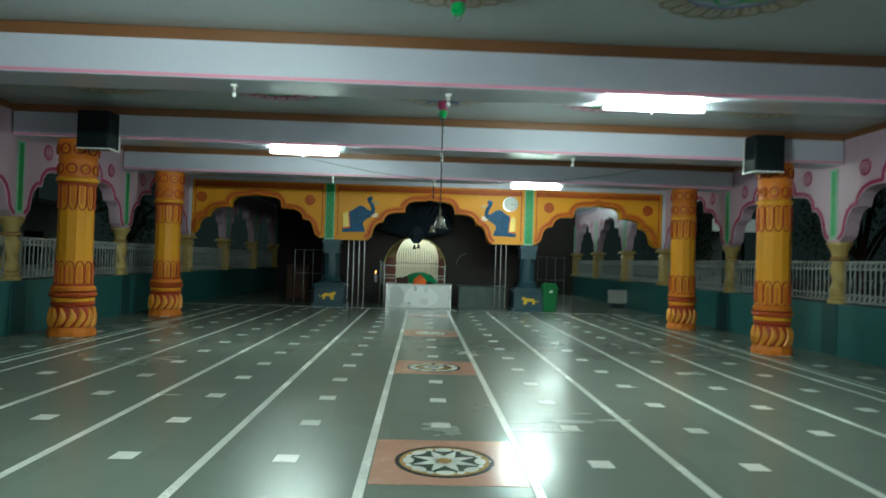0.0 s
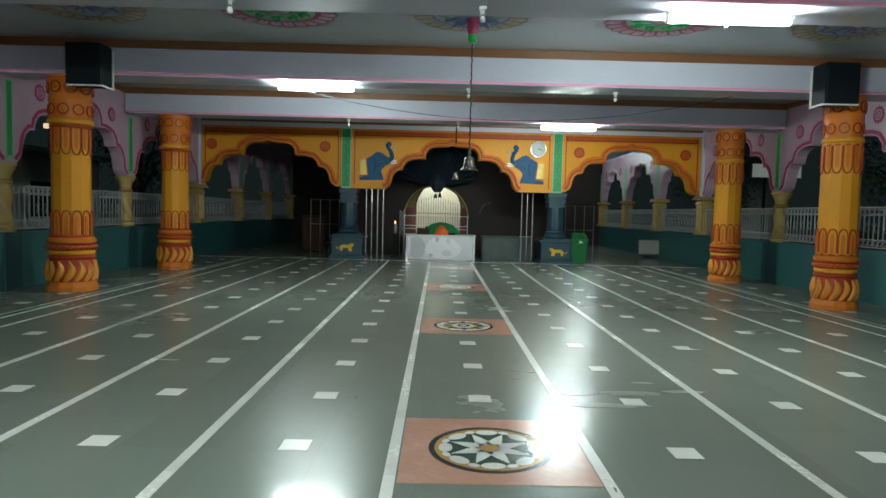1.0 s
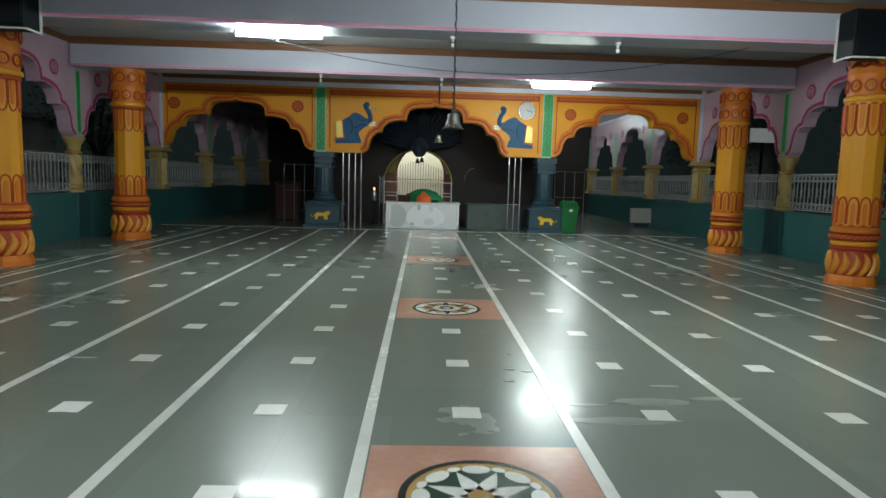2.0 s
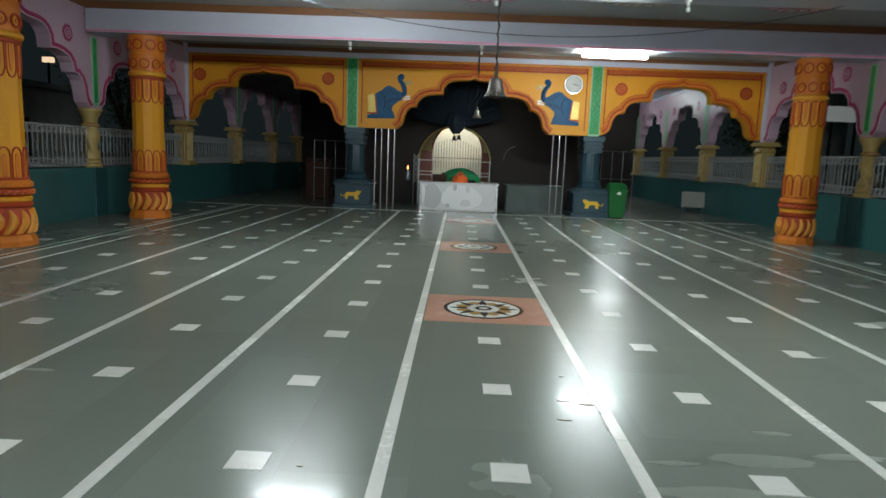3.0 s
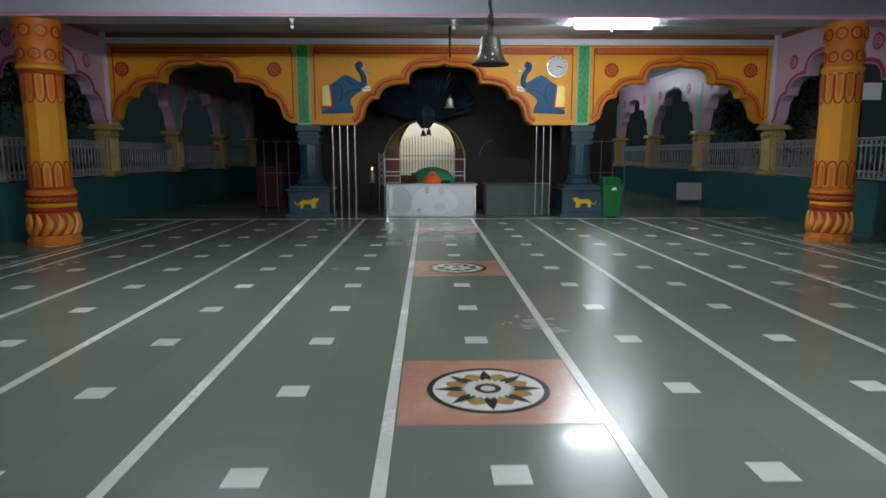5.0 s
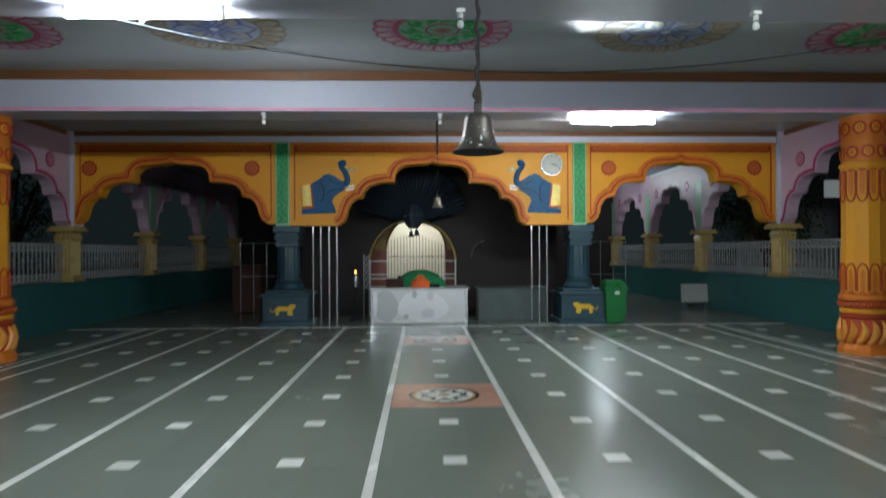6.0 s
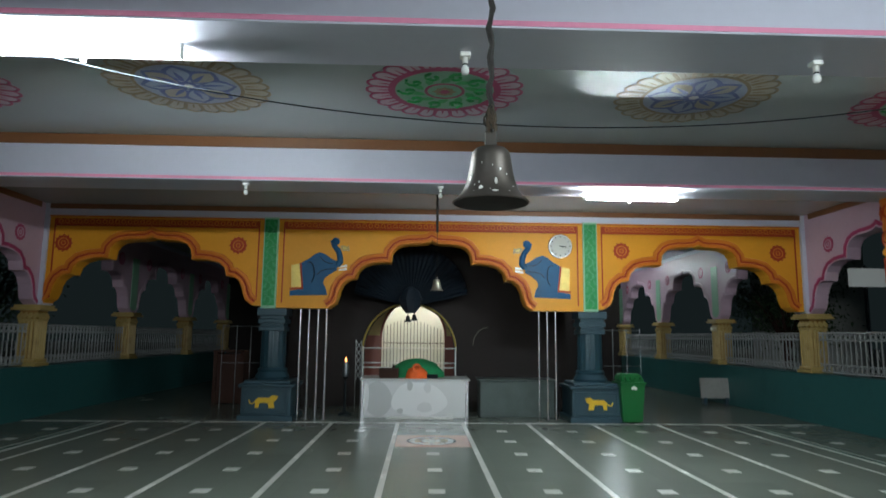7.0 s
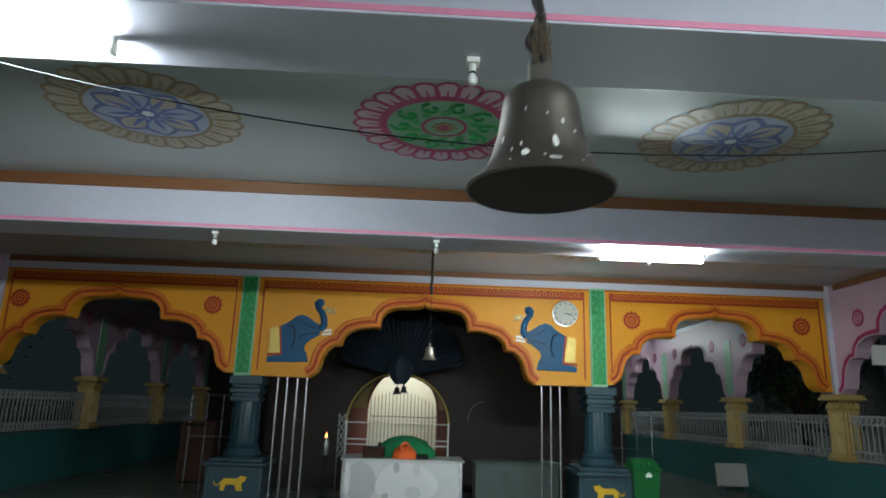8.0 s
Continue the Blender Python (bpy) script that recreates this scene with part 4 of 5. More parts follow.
# polished patches; the narrow pale one far left paints a bright vertical sheen
for x, z, w, h_, m_, lift in ((-0.47, 0.35, 0.25, 0.34, M_ALTARDARK, 0.004), (0.30, 0.35, 0.53, 0.33, M_ALTARLIGHT, 0.007), (0.13, 0.60, 0.055, 0.085, M_ALTARDARK, 0.011), (-0.05, 0.13, 0.06, 0.05, M_ALTARDARK, 0.011),
                              (0.47, 0.57, 0.07, 0.10, M_ALTAR, 0.011), (0.42, 0.20, 0.14, 0.10, M_ALTAR, 0.011), (-0.70, 0.40, 0.05, 0.26, M_ALTARLIGHT, 0.008)):
    wob = [(w * u * (1 + 0.08 * math.sin(3 * math.atan2(v, u) + x * 9)), h_ * v * (1 + 0.04 * math.sin(2 * math.atan2(v, u) + z * 7))) for u, v in disc_outline(1, 40)]
    part("worn_patch", slab(wob, 0.003, on_wall(x, 19.02 - lift, z, 0)), m_, altar_body, "patch of hand polish and painted sheen")
counter = thing("low_counter", "dark grey stone-clad low counter beside the altar", "counter")
part("body", box(1.50, 2.95, 19.15, 19.75, 0, 0.69, 0.01), M_COUNTER, counter)
part("top", box(1.46, 2.99, 19.11, 19.79, 0.69, 0.73, 0.008), M_COUNTER, counter)

# ---------------------------------------------------------------- shrine
YS = 21.0
shrine = structure(new("shrine_wall"), "soot-dark shrine wall with a round-headed lit niche", "wall")
cx, hw = 0.07, 1.02
ring = [(cx + hw * math.cos(radians(a)), 1.22 + 1.03 * math.sin(radians(a))) for a in range(0, 181, 9)]
outline = [(-2.6, 0.0), (-2.6, CEIL), (3.6, CEIL), (3.6, 0.0), (cx + hw, 0.0)] + ring + [(cx - hw, 0.0)]
front_s = on_wall(0, YS, 0, 0)
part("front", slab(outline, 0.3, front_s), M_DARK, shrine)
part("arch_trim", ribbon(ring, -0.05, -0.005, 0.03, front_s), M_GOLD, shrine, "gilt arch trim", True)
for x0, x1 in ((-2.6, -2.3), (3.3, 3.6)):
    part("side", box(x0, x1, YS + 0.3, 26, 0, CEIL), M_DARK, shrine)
part("niche_side", box(-1.30, -1.05, YS + 0.3, 24.2, 0, 2.8), M_MAROON, shrine)
part("niche_side", box(1.20, 1.45, YS + 0.3, 24.2, 0, 2.8), M_MAROON, shrine)
part("niche_back", box(-1.30, 1.45, 24.2, 24.35, 0, 2.8), M_SHRINE, shrine, "cream lit back wall")
part("niche_top", box(-1.30, 1.45, YS + 0.3, 24.35, 2.8, 2.95), M_SHRINE, shrine)
ix, iw = 0.14, 0.78
inner = [(ix + iw * math.cos(radians(a)), 1.45 + 0.98 * math.sin(radians(a))) for a in range(0, 181, 9)]
part("inner_arch", slab([(-1.05, 0), (-1.05, 2.8), (1.2, 2.8), (1.2, 0), (ix + iw, 0)] + inner + [(ix - iw, 0)], 0.12, on_wall(0, 22.4, 0, 0)), M_DULLGOLD, shrine, "gilt inner arch")
part("inner_trim", ribbon(inner, -0.05, 0.0, 0.02, on_wall(0, 22.39, 0, 0)), M_MAROON, shrine, "", True)
for x0, x1 in ((-1.04, ix - iw + 0.004), (ix + iw - 0.004, 1.19)):
    part("maroon_panel", box(x0, x1, 22.37, 22.42, 0, 1.56, 0.006), M_MAROON, shrine, "maroon lower panel")
lamp = thing("niche_lamp", "small lamp above the niche opening", "lamp")
part("glow", rod((-0.5, 22.85, 2.62), (0.7, 22.85, 2.62), 0.02, 10), M_LAMP, lamp)
part("batten", box(-0.52, 0.72, 22.82, 22.88, 2.64, 2.80), M_WHITE, lamp)

gate = thing("shrine_gate", "thin dark metal bars of an arched gate", "gate")
for k in range(19):
    x = -0.68 + 0.091 * k
    top = 2.02 - 0.34 * abs((k - 7.5) / 10.5) ** 1.3
    part("bar", rod((x, 24.02, 0.0), (x, 24.02, top), 0.0095, 6), M_GATE, gate)
for z in (0.15, 1.35):
    part("cross_bar", box(-0.70, 0.98, 24.01, 24.03, z, z + 0.02), M_GATE, gate)
rail = thing("shrine_rail", "thin steel rail before the niche", "rail")
for z in (0.86, 0.96, 1.28):
    part("bar", rod((-0.95, 20.85, z), (1.10, 20.85, z), 0.012, 8), M_WHITE, rail)
for x in (-0.95, 1.10):
    part("post", rod((x, 20.85, 0), (x, 20.85, 1.32), 0.017, 8), M_WHITE, rail)
lattice = thing("lattice_stand", "narrow white metal lattice stand beside the niche", "stand")
for k in range(5):
    z = 0.62 + 0.16 * k
    for s_ in (-1, 1):
        part("lattice_bar", rod((-1.02 - 0.05 * s_, 20.6, z), (-1.02 + 0.05 * s_, 20.6, z + 0.16), 0.009, 6), M_RAIL, lattice)
for x in (-1.08, -0.96):
    part("upright", rod((x, 20.6, 0), (x, 20.6, 1.45), 0.010, 6), M_RAIL, lattice)

# offerings on the altar
def mound(w, d, h, seed, n=20):
    random.seed(seed)
    bm = bmesh.new()
    bmesh.ops.create_uvsphere(bm, u_segments=n, v_segments=12, radius=1)
    for v in bm.verts:
        k = 1 + 0.13 * noise.noise(v.co * 2.3 + Vector((seed, 0, 0))) + 0.05 * noise.noise(v.co * 7)
        v.co = Vector((v.co.x * w * k, v.co.y * d * k, max(0, v.co.z) * h * k))
    return bm


e = thing("draped_cloth", "green cloth draped over a low mound on the altar", "cloth", at=(0.26, 19.62, 0.735))
part("cloth", mound(0.54, 0.28, 0.36, 3), M_GREENCLOTH, e, "", True)
e = thing("flower_bowl", "heap of orange marigold flowers with a ring on the altar", "flowers", at=(0.26, 19.22, 0.735))
part("flower_mound", mound(0.225, 0.17, 0.225, 5), M_MARIGOLD, e, "", True)
part("garland", ring_bm(0.05, 0.085, 0.03, Matrix.Translation((0.0, -0.13, 0.20)) @ Matrix.Rotation(radians(75), 4, "X"), 20), M_MARIGOLD, e)
e = thing("offering_box", "dark wooden offering box on the altar", "box", at=(-0.29, 19.3, 0.735))
part("box_body", box(-0.185, 0.185, -0.14, 0.14, 0, 0.155, 0.01), M_WOOD, e)
part("lid", box(-0.195, 0.195, -0.15, 0.15, 0.155, 0.185, 0.008), M_WOOD, e)
e = thing("offering_tray", "small dark tray on the altar", "tray", at=(0.55, 19.25, 0.735))
part("tray_body", box(-0.12, 0.12, -0.1, 0.1, 0, 0.07, 0.01), M_BLACK, e)
e = thing("oil_lamp", "small burning oil lamp on a stand beside the altar", "lamp", at=(-1.15, 19.4, 0))
part("stand", lathe([(0.14, 0), (0.13, 0.03), (0.025, 0.08), (0.02, 0.70), (0.07, 0.74)], 14), M_BLACK, e, "", True)
part("jar", lathe([(0.055, 0.74), (0.065, 0.76), (0.065, 0.95), (0.045, 0.99), (0.05, 1.04)], 14), M_DULLSTEEL, e, "dull grey jar", True)
part("flame", lathe([(0.010, 1.04), (0.020, 1.06), (0.014, 1.09), (0.003, 1.12)], 10), M_FLAME, e, "small flame", True)

e = thing("steel_tumbler", "small steel tumbler on the altar beside the cloth", "tumbler", at=(-0.20, 19.52, 0.735))
part("cup", lathe([(0.032, 0), (0.036, 0.02), (0.04, 0.23), (0.044, 0.24)], 14), M_STEEL, e, "", True)
e = thing("curved_rod", "thin curved steel rod on the soot-dark wall", "rod")
part("rod", chain([(1.50 + 0.34 * (1 - math.cos(0.26 * i)), 20.99, 1.36 + 0.40 * math.sin(0.26 * i)) for i in range(7)], 0.008, 6), M_GATE, e, "", True)

# dark pleated drape with a cluster of bells in the arch head
drape = thing("drape", "dark blue pleated cloth canopy gathered above the altar", "drape")
bmd = bmesh.new()
rows = []
for i in range(60):
    a = math.pi * (0.02 + 0.96 * i / 59)
    row = []
    for f in (0.06, 0.35, 0.7, 1.0):
        r = 1.22 * f
        pleat = 0.05 * (i % 2) * f
        row.append(bmd.verts.new((0.10 - r * math.cos(a), 20.3 - pleat - 0.25 * (1 - f), 2.38 + 0.92 * r * math.sin(a) - 0.22 * (1 - f))))
    rows.append(row)
for lo, hi in zip(rows, rows[1:]):
    for q in range(3):
        bmd.faces.new((lo[q], lo[q + 1], hi[q + 1], hi[q]))
bmesh.ops.solidify(bmd, geom=bmd.faces[:], thickness=0.012)
part("pleats", bmd, M_CLOTHDARK, drape)
part("knot", lathe([(0.10, -0.22), (0.18, -0.12), (0.26, 0.06), (0.18, 0.24), (0.04, 0.34)], 20, (0.10, 20.02, 2.25), None, lambda a, i: 1 + 0.08 * math.sin(9 * a)), M_CLOTHDARK, drape, "", True)


def bell(name, x, y, z, r, h, label, group="", metal=None, tall=1.22):
    e = thing(name, label, "bell", group, (x, y, z))
    prof = [(1.0, 0.0), (1.02, 0.02), (0.97, 0.05), (0.83, 0.14), (0.73, 0.24), (0.665, 0.36), (0.60, 0.53), (0.56, 0.70), (0.54, 0.80), (0.505, 0.91), (0.42, 0.975), (0.2, 0.995), (0.05, 1.0)]
    out = [(r * a, h * b) for a, b in prof]
    ins = [(r * a * 0.99 - 0.0005, h * b * 0.95) for a, b in reversed(prof[:-1])]
    bm = bmesh.new()
    rings = []
    for q, zz in ins[1:] + out:
        rings.append([bm.verts.new((max(q, 0.002) * math.cos(2 * math.pi * k / 40), max(q, 0.002) * math.sin(2 * math.pi * k / 40), zz)) for k in range(40)])
    for lo, hi in zip(rings, rings[1:]):
        for k in range(40):
            bm.faces.new((lo[k], lo[(k + 1) % 40], hi[(k + 1) % 40], hi[k]))
    bm.faces.new(rings[0])
    bm.faces.new(rings[-1])
    shell = part("bell_body", bm, metal or M_BELL, e, "", True)
    part("ear", box(-0.16 * r, 0.16 * r, -0.08 * r, 0.08 * r, h * 0.98, h * tall, 0.04 * r), M_EAR, e)
    # near-black lining: the shade inside the bell is put into its colour
    part("mouth", lathe([(r * 0.985, h * 0.004), (r * 0.94, h * 0.04), (r * 0.76, h * 0.17), (r * 0.62, h * 0.32), (r * 0.55, h * 0.60)], 32), M_DARK, shell, "dark hollow with its shade put into the colour", True)
    part("clapper", lathe([(0.03 * r, h * 0.7), (0.04 * r, h * 0.35), (0.14 * r, h * 0.25), (0.1 * r, h * 0.2)], 10), M_BELL, e)
    return e


for k, (dx, dz) in enumerate(((-0.07, 0.0), (0.06, 0.03))):
    b = bell("hanging_bell", 0.12 + dx, 19.98 + 0.03 * k, 1.84 + dz, 0.075, 0.13, "small dark hand bell in a hanging cluster", "bell cluster", M_BLACK)
    top = Vector((-0.02 - dx * 0.5, 0.02 - 0.03 * k, 0.31 - dz))
    part("cord", chain([Vector((0, 0, 0.13)).lerp(top, i / 12) for i in range(13)] + [(-0.02, 0.10, 0.42), (0.0, 0.5, 0.9), (0.0, 0.6, CEIL - 1.84 - dz)], 0.006, 6), M_ROPE, b)

main_bell = bell("temple_bell", 0.547, 8.45, 1.965, 0.119, 0.180, "large worn bronze bell hanging on a dark rope", tall=1.31)
random.seed(4)
drop = CEIL - 0.38 - 1.965
rope = [(0.005 * math.sin(i * 1.9), 0.005 * math.cos(i * 1.3), 0.285 + i * (drop - 0.285) / 40) for i in range(41)]
part("rope", chain(rope, 0.0085, 7), M_ROPE, main_bell, "dark twisted rope", True)
part("rope_twist", chain([(p[0] + 0.008 * math.cos(i * 1.1), p[1] + 0.008 * math.sin(i * 1.1), p[2]) for i, p in enumerate(rope)], 0.006, 6), M_ROPE, main_bell, "", True)
for k in range(3):
    part("neck_strand", chain([(0.006 * math.cos(2.1 * k + i), 0.006 * math.sin(2.1 * k + i), 0.222 + 0.016 * i) for i in range(6)], 0.0042, 6), M_FRAY, main_bell, "", True)
random.seed(9)
for k in range(46):
    a, z = random.uniform(0, 6.28), random.uniform(0.268, 0.325)
    q, d, t_ = random.uniform(0.007, 0.021), random.uniform(0.012, 0.045), random.uniform(0.6, 2.2)
    loop = [(0.003 * math.cos(a), 0.003 * math.sin(a), z)]
    for i in range(1, 6):
        w = q * math.sin(math.pi * i / 6.5) + 0.002
        loop.append((w * math.cos(a + t_ * i / 6), w * math.sin(a + t_ * i / 6), z - d * i / 5 + 0.008 * math.sin(i)))
    part("rope_fray", chain(loop, 0.0032 if k < 22 else 0.0014, 5), M_ROPE if k % 2 and k < 22 else M_FRAY, main_bell, "", True)
for k, (a, z, w, h_) in enumerate(((-85, 0.058, 0.0055, 0.0115), (-115, 0.036, 0.007, 0.0075), (-89, 0.022, 0.009, 0.005), (-120, 0.126, 0.0014, 0.0035), (-72, 0.102, 0.0018, 0.0045), (-149, 0.075, 0.002, 0.007), (-121, 0.056, 0.0018, 0.004),
                                   (-131, 0.048, 0.0016, 0.0035), (-92, 0.114, 0.0012, 0.0025), (-56, 0.087, 0.0014, 0.003), (-46, 0.045, 0.0014, 0.0025), (-62, 0.025, 0.0016, 0.002), (-127, 0.024, 0.0014, 0.002), (-97, 0.029, 0.0018, 0.002))):
    z *= 0.94
    f = z / 0.180
    steps = ((0.05, 0.97), (0.14, 0.83), (0.24, 0.73), (0.36, 0.665), (0.53, 0.60), (0.70, 0.555), (0.80, 0.53))
    r, lean = 0.1, 80
    for (f0, r0), (f1, r1) in zip(steps, steps[1:]):
        if f0 <= f <= f1:
            r = 0.119 * (r0 + (r1 - r0) * (f - f0) / (f1 - f0))
            lean = math.degrees(math.atan2(0.180 * (f1 - f0), 0.119 * (r0 - r1)))
    mm = rz(a) @ Matrix.Translation((r + 0.0012, 0, z)) @ Matrix.Rotation(radians(lean), 4, "Y")
    part("paint_spot", slab([(h_ * u * (1 + 0.15 * math.sin(5 * u + k)), w * v * (1 + 0.18 * math.cos(4 * v + k))) for u, v in disc_outline(1, 14)], 0.0012, mm), M_WHITE, main_bell)
small = bell("temple_bell", 0.565, 16.5, 2.255, 0.105, 0.185, "bronze bell hanging on a thin chain below a dark rod", "", M_BRASS, 1.3)
part("chain", rod((0, 0, 0.22), (0, 0, 0.95), 0.005, 6), M_ROPE, small)
part("rod", chain([(0.003 * math.sin(i * 2.0), 0.003 * math.cos(i * 1.4), 0.93 + i * (CEIL - 2.255 - 0.93) / 14) for i in range(15)], 0.02, 8), M_ROPE, small, "dark wrapped rod", True)

# lotus hooks in the ceiling
for y in (4.50, 8.45):
    e = thing("ceiling_hook", "red and violet plaster lotus with a ring hook in the ceiling", "hook", "ceiling hooks", (0.545, y, CEIL))
    part("lotus", lathe([(0.02, -0.31), (0.05, -0.29), (0.085, -0.17), (0.065, -0.12), (0.11, -0.03), (0.12, 0.0)], 16), M_MAGENTA, e, "", True)
    for k in range(8):
        part("lotus_petal", petal(0.30, 0.14, rz(45 * k) @ Matrix.Translation((0.06, 0, -0.04)) @ Matrix.Rotation(radians(8), 4, "Y"), 0.02), M_PURPLE, e)
    part("tip", lathe([(0.035, -0.365), (0.065, -0.33), (0.06, -0.26), (0.03, -0.23)], 12), M_GREEN, e)
    part("ring", ring_bm(0.024, 0.036, 0.009, Matrix.Translation((0, 0, -0.385)) @ Matrix.Rotation(radians(90), 4, "X"), 16), M_STEEL, e)

# bulb holders
for x, y in ((-1.88, 6.32), (0.55, 6.40), (0.60, 10.52), (2.98, 10.52), (-1.88, 14.36), (0.55, 14.36)):
    e = thing("bulb_holder", "white bulb holder with an unlit clear bulb under a beam", "bulb holder", "bulb holders", (x, y, BEAM))
    part("block", box(-0.035, 0.035, -0.035, 0.035, -0.03, 0.001, 0.006), M_WHITE, e)
    part("holder", lathe([(0.017, -0.075), (0.02, -0.07), (0.02, -0.03), (0.026, -0.02)], 12), M_WHITE, e, "", True)
    part("collar", lathe([(0.018, -0.085), (0.018, -0.073)], 12), M_BLACK, e)
    part("bulb", lathe([(0.004, -0.15), (0.02, -0.145), (0.029, -0.125), (0.026, -0.105), (0.014, -0.083)], 14), M_GLASS, e, "", True)

# speakers
for x, s_ in ((-5.21, 1), (6.21, -1)):
    e = thing("loudspeaker", "black loudspeaker box on a white bracket at the beam", "speaker", "loudspeakers", (x, 10.0, 3.20))
    cab = part("cabinet", box(-0.26, 0.26, -0.22, 0.14, 0, 0.62, 0.012), M_BLACK, e)
    part("grille", box(-0.235, 0.235, -0.235, -0.215, 0.03, 0.55, 0.006), M_BLACK, cab)
    part("bracket", box(s_ * 0.272 - 0.012, s_ * 0.272 + 0.012, -0.20, 0.16, -0.025, 0.0), M_WHITE, e)
    part("bracket_arm", box(-0.26, 0.26, -0.21, -0.19, -0.022, 0.0), M_WHITE, e)
    part("bracket_hanger", box(s_ * 0.272 - 0.01, s_ * 0.272 + 0.01, 0.13, 0.16, -0.02, 0.56), M_WHITE, e)

# sagging cable under the ceiling
cable = thing("cable", "thin dark cable sagging across the hall", "cable")
pts = []
for i in range(41):
    f = i / 40
    x = -2.42 + 7.32 * f
    pts.append((x, 10.535, 2.93 + 0.0362 * (x - 1.24) ** 2))
part("wire", chain(pts, 0.0045, 6), M_BLACK, cable)

# ---------------------------------------------------------------- dustbin and loose things
e = thing("dustbin", "green plastic wheeled dustbin with a closed lid", "dustbin", at=(4.22, 18.5, 0))
bmb = bmesh.new()
vs = []
for z, w, d in ((0.03, 0.18, 0.19), (0.70, 0.225, 0.23), (0.74, 0.235, 0.24)):
    vs.append([bmb.verts.new((sx * w, sy * d, z)) for sx, sy in ((-1, -1), (1, -1), (1, 1), (-1, 1))])
for lo, hi in zip(vs, vs[1:]):
    for k in range(4):
        bmb.faces.new((lo[k], lo[(k + 1) % 4], hi[(k + 1) % 4], hi[k]))
bmb.faces.new(vs[0])
bmb.faces.new(vs[-1])
bmesh.ops.bevel(bmb, geom=bmb.edges[:], offset=0.018, segments=2, affect="EDGES")
part("body", bmb, M_BIN, e)
part("rim", box(-0.25, 0.25, -0.255, 0.255, 0.72, 0.755, 0.01), M_BIN, e)
bml = box(-0.235, 0.235, -0.24, 0.24, 0.755, 0.90, 0.0)
for v in bml.verts:
    if v.co.z > 0.8:
        v.co.x *= 0.82
        v.co.y = v.co.y * 0.6 + 0.06
bmesh.ops.bevel(bml, geom=bml.edges[:], offset=0.03, segments=3, affect="EDGES")
lid = part("lid", bml, M_BIN, e, "", True)
for k in range(4):
    part("lid_slot", box(-0.15 + 0.09 * k, -0.12 + 0.09 * k, -0.225, -0.19, 0.79, 0.85, 0.006), M_BIN, lid)
part("label_plate", slab([(-0.05, 0), (0.05, 0), (0.05, 0.04), (0, 0.075), (-0.05, 0.04)], 0.006, on_wall(0.02, -0.232, 0.62, 0)), M_WHITE, e, "small white mark")
for s_ in (-1, 1):
    part("wheel", rod((s_ * 0.15, 0.20, 0.08), (s_ * 0.20, 0.20, 0.08), 0.08, 16), M_BLACK, e)

e = thing("leaning_board", "grey-white board standing against the parapet", "board", at=(7.42, 21.95, 0))
part("board", box(-0.36, 0.36, -0.03, 0.03, 0.14, 0.62, 0.006, None, Matrix.Rotation(radians(-6), 4, "X")), M_OUTWALL, e)
for x in (-0.26, 0.26):
    part("leg", box(x - 0.04, x + 0.04, -0.06, 0.06, 0, 0.16, 0.006), M_SLATE, e)
e = thing("wooden_cabinet", "dark brown wooden cabinet behind the side arch", "cabinet", at=(-4.0, 21.5, 0))
for x in (-0.30, 0.30):
    part("post", box(x - 0.04, x + 0.04, -0.25, 0.25, 0, 1.15, 0.006), M_WOOD, e)
part("panel", box(-0.26, 0.26, -0.22, 0.25, 0.02, 1.10, 0.004), M_WOOD, e)
part("top", box(-0.36, 0.36, -0.27, 0.27, 1.15, 1.19, 0.006), M_WOOD, e)
for x0, x1 in ((-3.9, -3.0), (4.2, 5.1)):
    e = thing("queue_rail", "thin steel queue railing behind the side arch", "rail", "queue rails", (0, 20.4, 0))
    for k in range(4):
        x = x0 + (x1 - x0) * k / 3
        part("post", rod((x, 0, 0), (x, 0, 1.75), 0.010, 8), M_DULLSTEEL, e)
    for z in (0.95, 1.72):
        part("bar", rod((x0, 0, z), (x1, 0, z), 0.008, 8), M_DULLSTEEL, e)

# ---------------------------------------------------------------- outside, at night
structure(part("ground", box(-90, 90, -60, 130, -0.35, -0.13), M_GROUND), "dark earth ground outside the hall", "ground")
e = thing("round_tower", "pale weathered round tank tower with a small window", "tower", at=(12.6, 26.5, -0.13))
part("tower_wall", lathe([(1.6, 0), (1.6, 5.2), (1.75, 5.3), (1.75, 5.5)], 32), M_OUTWALL, e, "", True)
part("window", box(-1.62, -1.45, -0.7, -0.4, 2.2, 2.9), M_BLACK, e)
# the board's own glow is added; it stands in for an unseen outdoor lamp
e = thing("light_board", "pale board on posts outside with an added glow", "board", at=(11.5, 21.6, -0.13))
part("board", box(-0.8, 0.8, -0.05, 0.05, 2.98, 3.42), M_GLOWBOARD, e)
for x in (-0.35, 0.35):
    part("post", rod((x, 0.09, 0), (x, 0.09, 3.5), 0.045, 8), M_BLACK, e)
e = thing("outer_house", "pale weathered house wall outside the arcade", "house", at=(-12.5, 15, -0.13))
part("house_wall", box(-2.5, 0, -6, 9, 0, 3.1, 0.02), M_OUTWALL, e)
part("house_roof", box(-2.8, 0.4, -6.3, 9.3, 3.1, 3.25), M_OUTWALL, e)
for y in (-3.5, 1, 5.5):
    part("house_window", box(-0.05, 0.03, y - 0.5, y + 0.5, 1.1, 2.2), M_BLACK, e)
e = thing("yard_lamp", "small glowing yard lamp on a post far outside", "lamp", at=(-24.0, 40.0, -0.13))
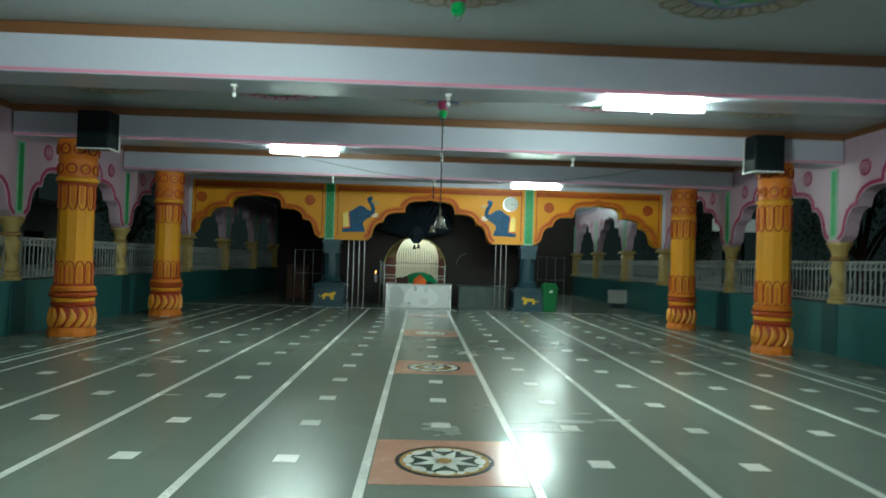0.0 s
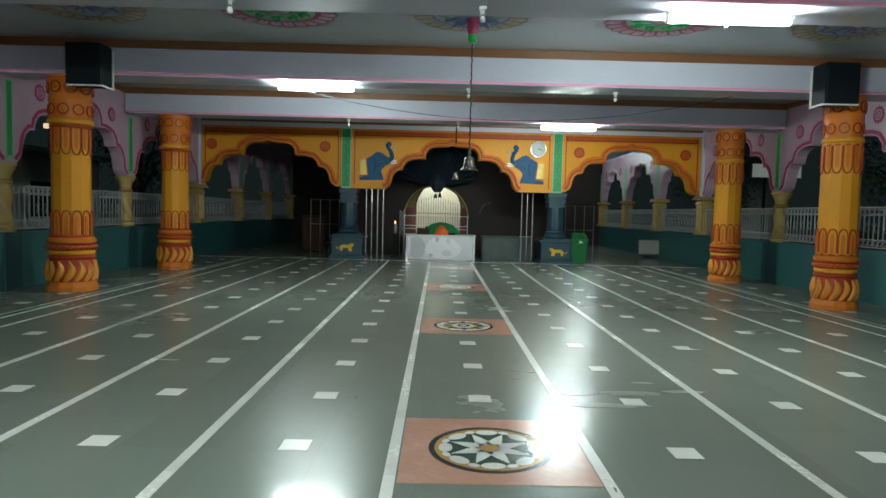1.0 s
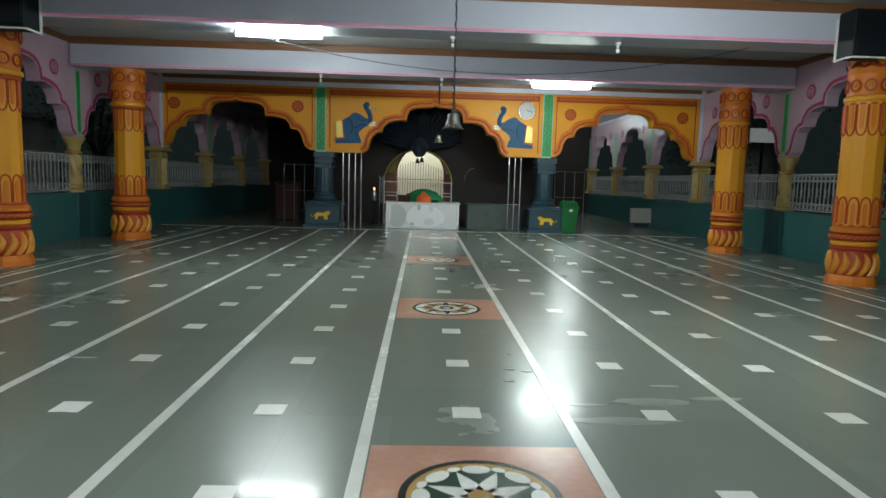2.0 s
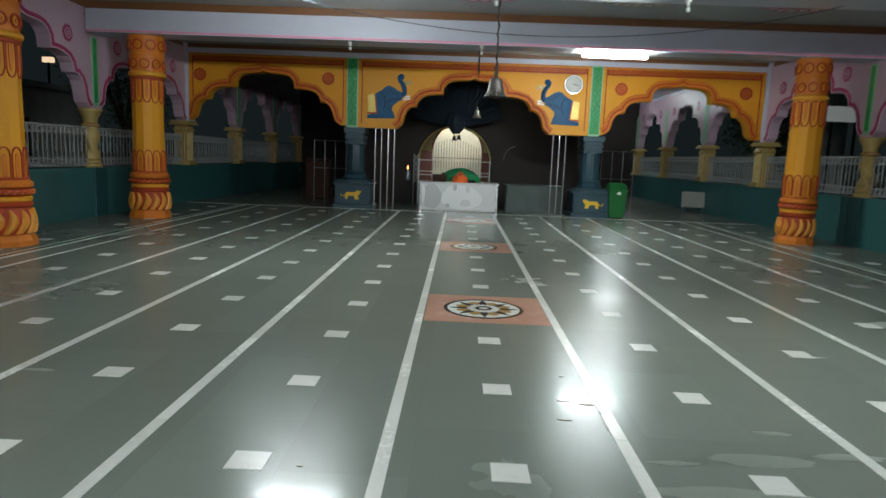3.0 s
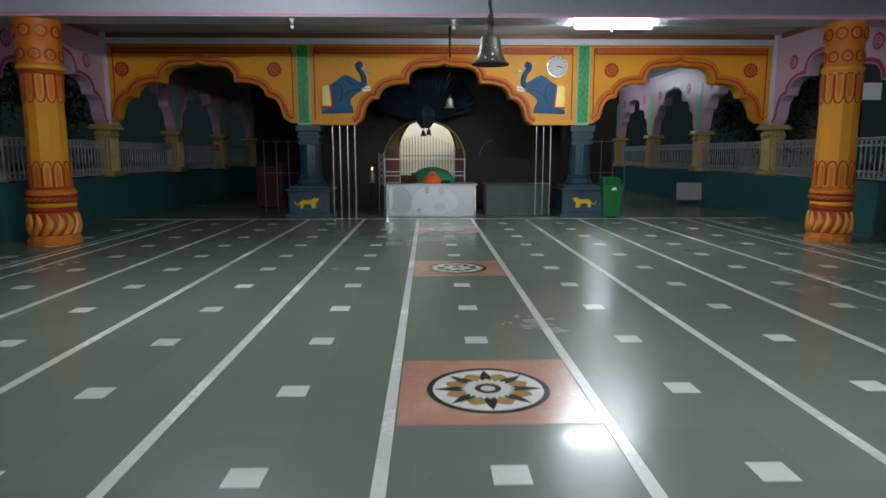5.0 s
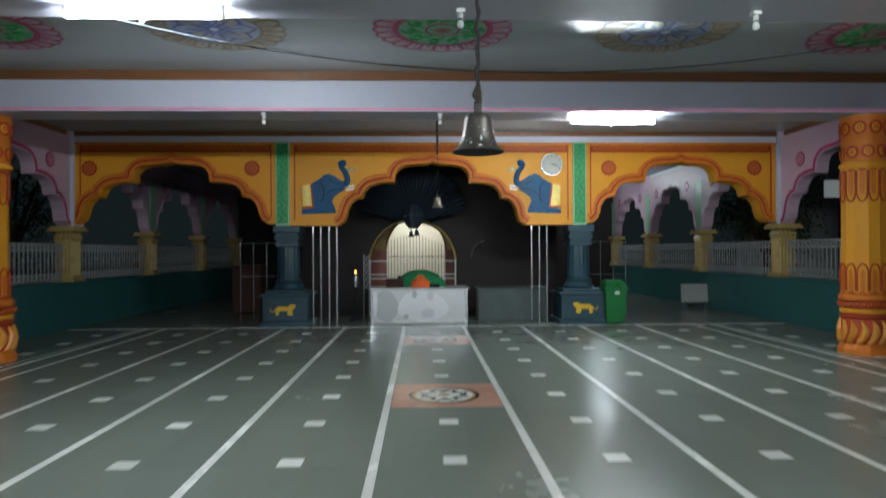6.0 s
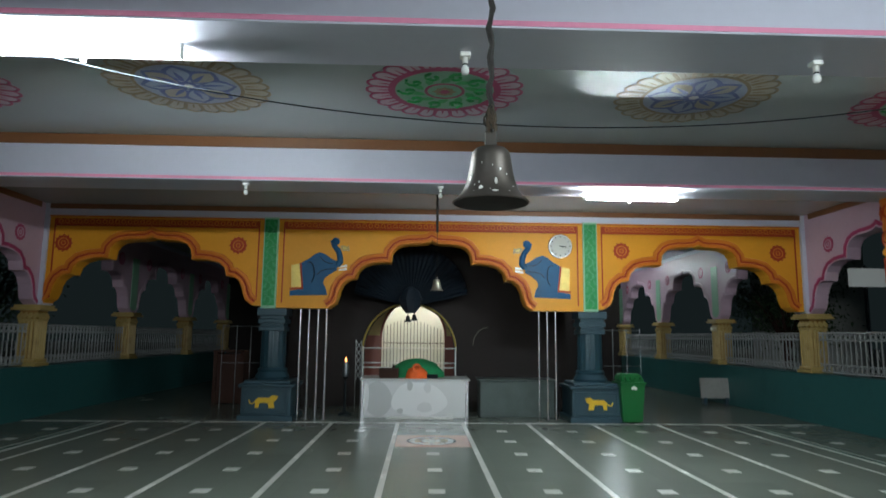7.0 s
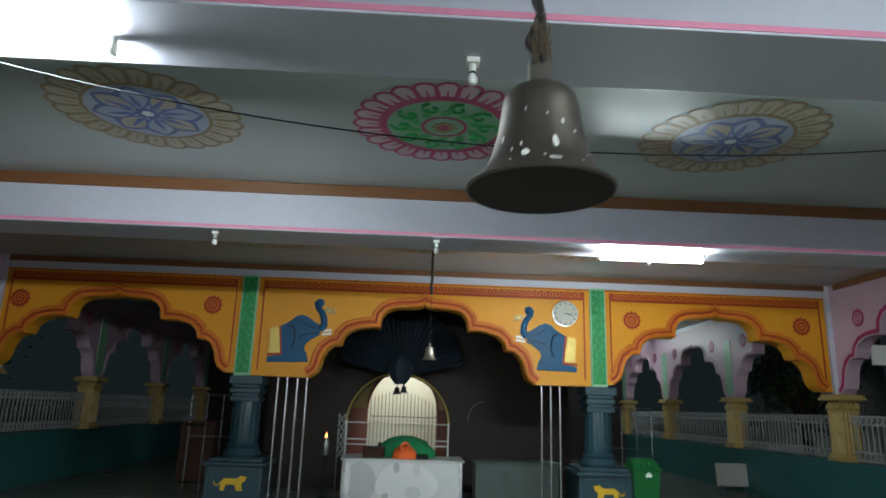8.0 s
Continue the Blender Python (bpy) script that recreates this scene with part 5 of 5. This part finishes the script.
part("post", rod((0, 0, 0), (0, 0, 6.1), 0.07, 8), M_BLACK, e)
part("lamp_head", box(-0.3, 0.3, -0.15, 0.15, 6.1, 6.4, 0.04), M_FARLAMP, e, "glowing lamp head")


def tree(x, y, height, spread, seed, label):
    """A tapered trunk with limbs and a crown of single leaves in uneven clumps."""
    rnd = random.Random(seed)
    e = thing("tree", label, "tree", "yard trees", (x, y, -0.13))
    fork = height * 0.42
    trunk = chain([(0.05 * math.sin(i), 0.04 * math.cos(1.7 * i), fork * i / 5) for i in range(6)], 0.15, 9, None, 0.6)
    tips = []
    for k in range(9):
        a, up = 2.4 * k + rnd.uniform(-0.4, 0.4), rnd.uniform(0.25, 1.0)
        end = Vector((math.cos(a) * spread * rnd.uniform(0.5, 1.0), math.sin(a) * spread * rnd.uniform(0.5, 1.0), fork + (height - fork) * up))
        start = Vector((0, 0, fork * rnd.uniform(0.75, 1.0)))
        chain([start.lerp(end, i / 5) + Vector((0, 0, 0.25 * math.sin(math.pi * i / 5))) for i in range(6)], 0.06, 6, trunk, 0.25)
        tips += [end, start.lerp(end, 0.7)]
    part("trunk", trunk, M_WOOD, e, "", True)
    verts, faces = [], []
    for tip in tips:
        for _ in range(150):
            c = tip + Vector((rnd.gauss(0, 0.36), rnd.gauss(0, 0.36), rnd.gauss(-0.1, 0.32)))
            d = Vector((rnd.uniform(-1, 1), rnd.uniform(-1, 1), rnd.uniform(-1.2, 0.3))).normalized()
            side = d.cross(Vector((rnd.uniform(-1, 1), rnd.uniform(-1, 1), 1))).normalized()
            l, n = rnd.uniform(0.09, 0.17), len(verts)
            fold = d.cross(side) * l * 0.12
            verts += [c, c + d * l * 0.5 + side * l * 0.22 + fold, c + d * l, c + d * l * 0.5 - side * l * 0.22 + fold]
            faces += [(n, n + 1, n + 2), (n, n + 2, n + 3)]
    me = bpy.data.meshes.new("crown")
    me.from_pydata(verts, [], faces)
    me.materials.append(M_LEAF)
    crown = new("crown", me)
    crown.parent = e
    tagged(crown, "dark green leaves", kind="stuff")


for x, y, h_, w, seed in ((10.6, 24.2, 3.9, 1.2, 1), (12.6, 16.5, 5.0, 1.9, 2), (14.5, 31.5, 6.0, 2.4, 3), (-10.4, 22.5, 4.6, 1.3, 4), (-10.6, 9.5, 4.2, 1.2, 5)):
    tree(x, y, h_, w, seed, "dark leafy tree in the night yard outside the arcade")
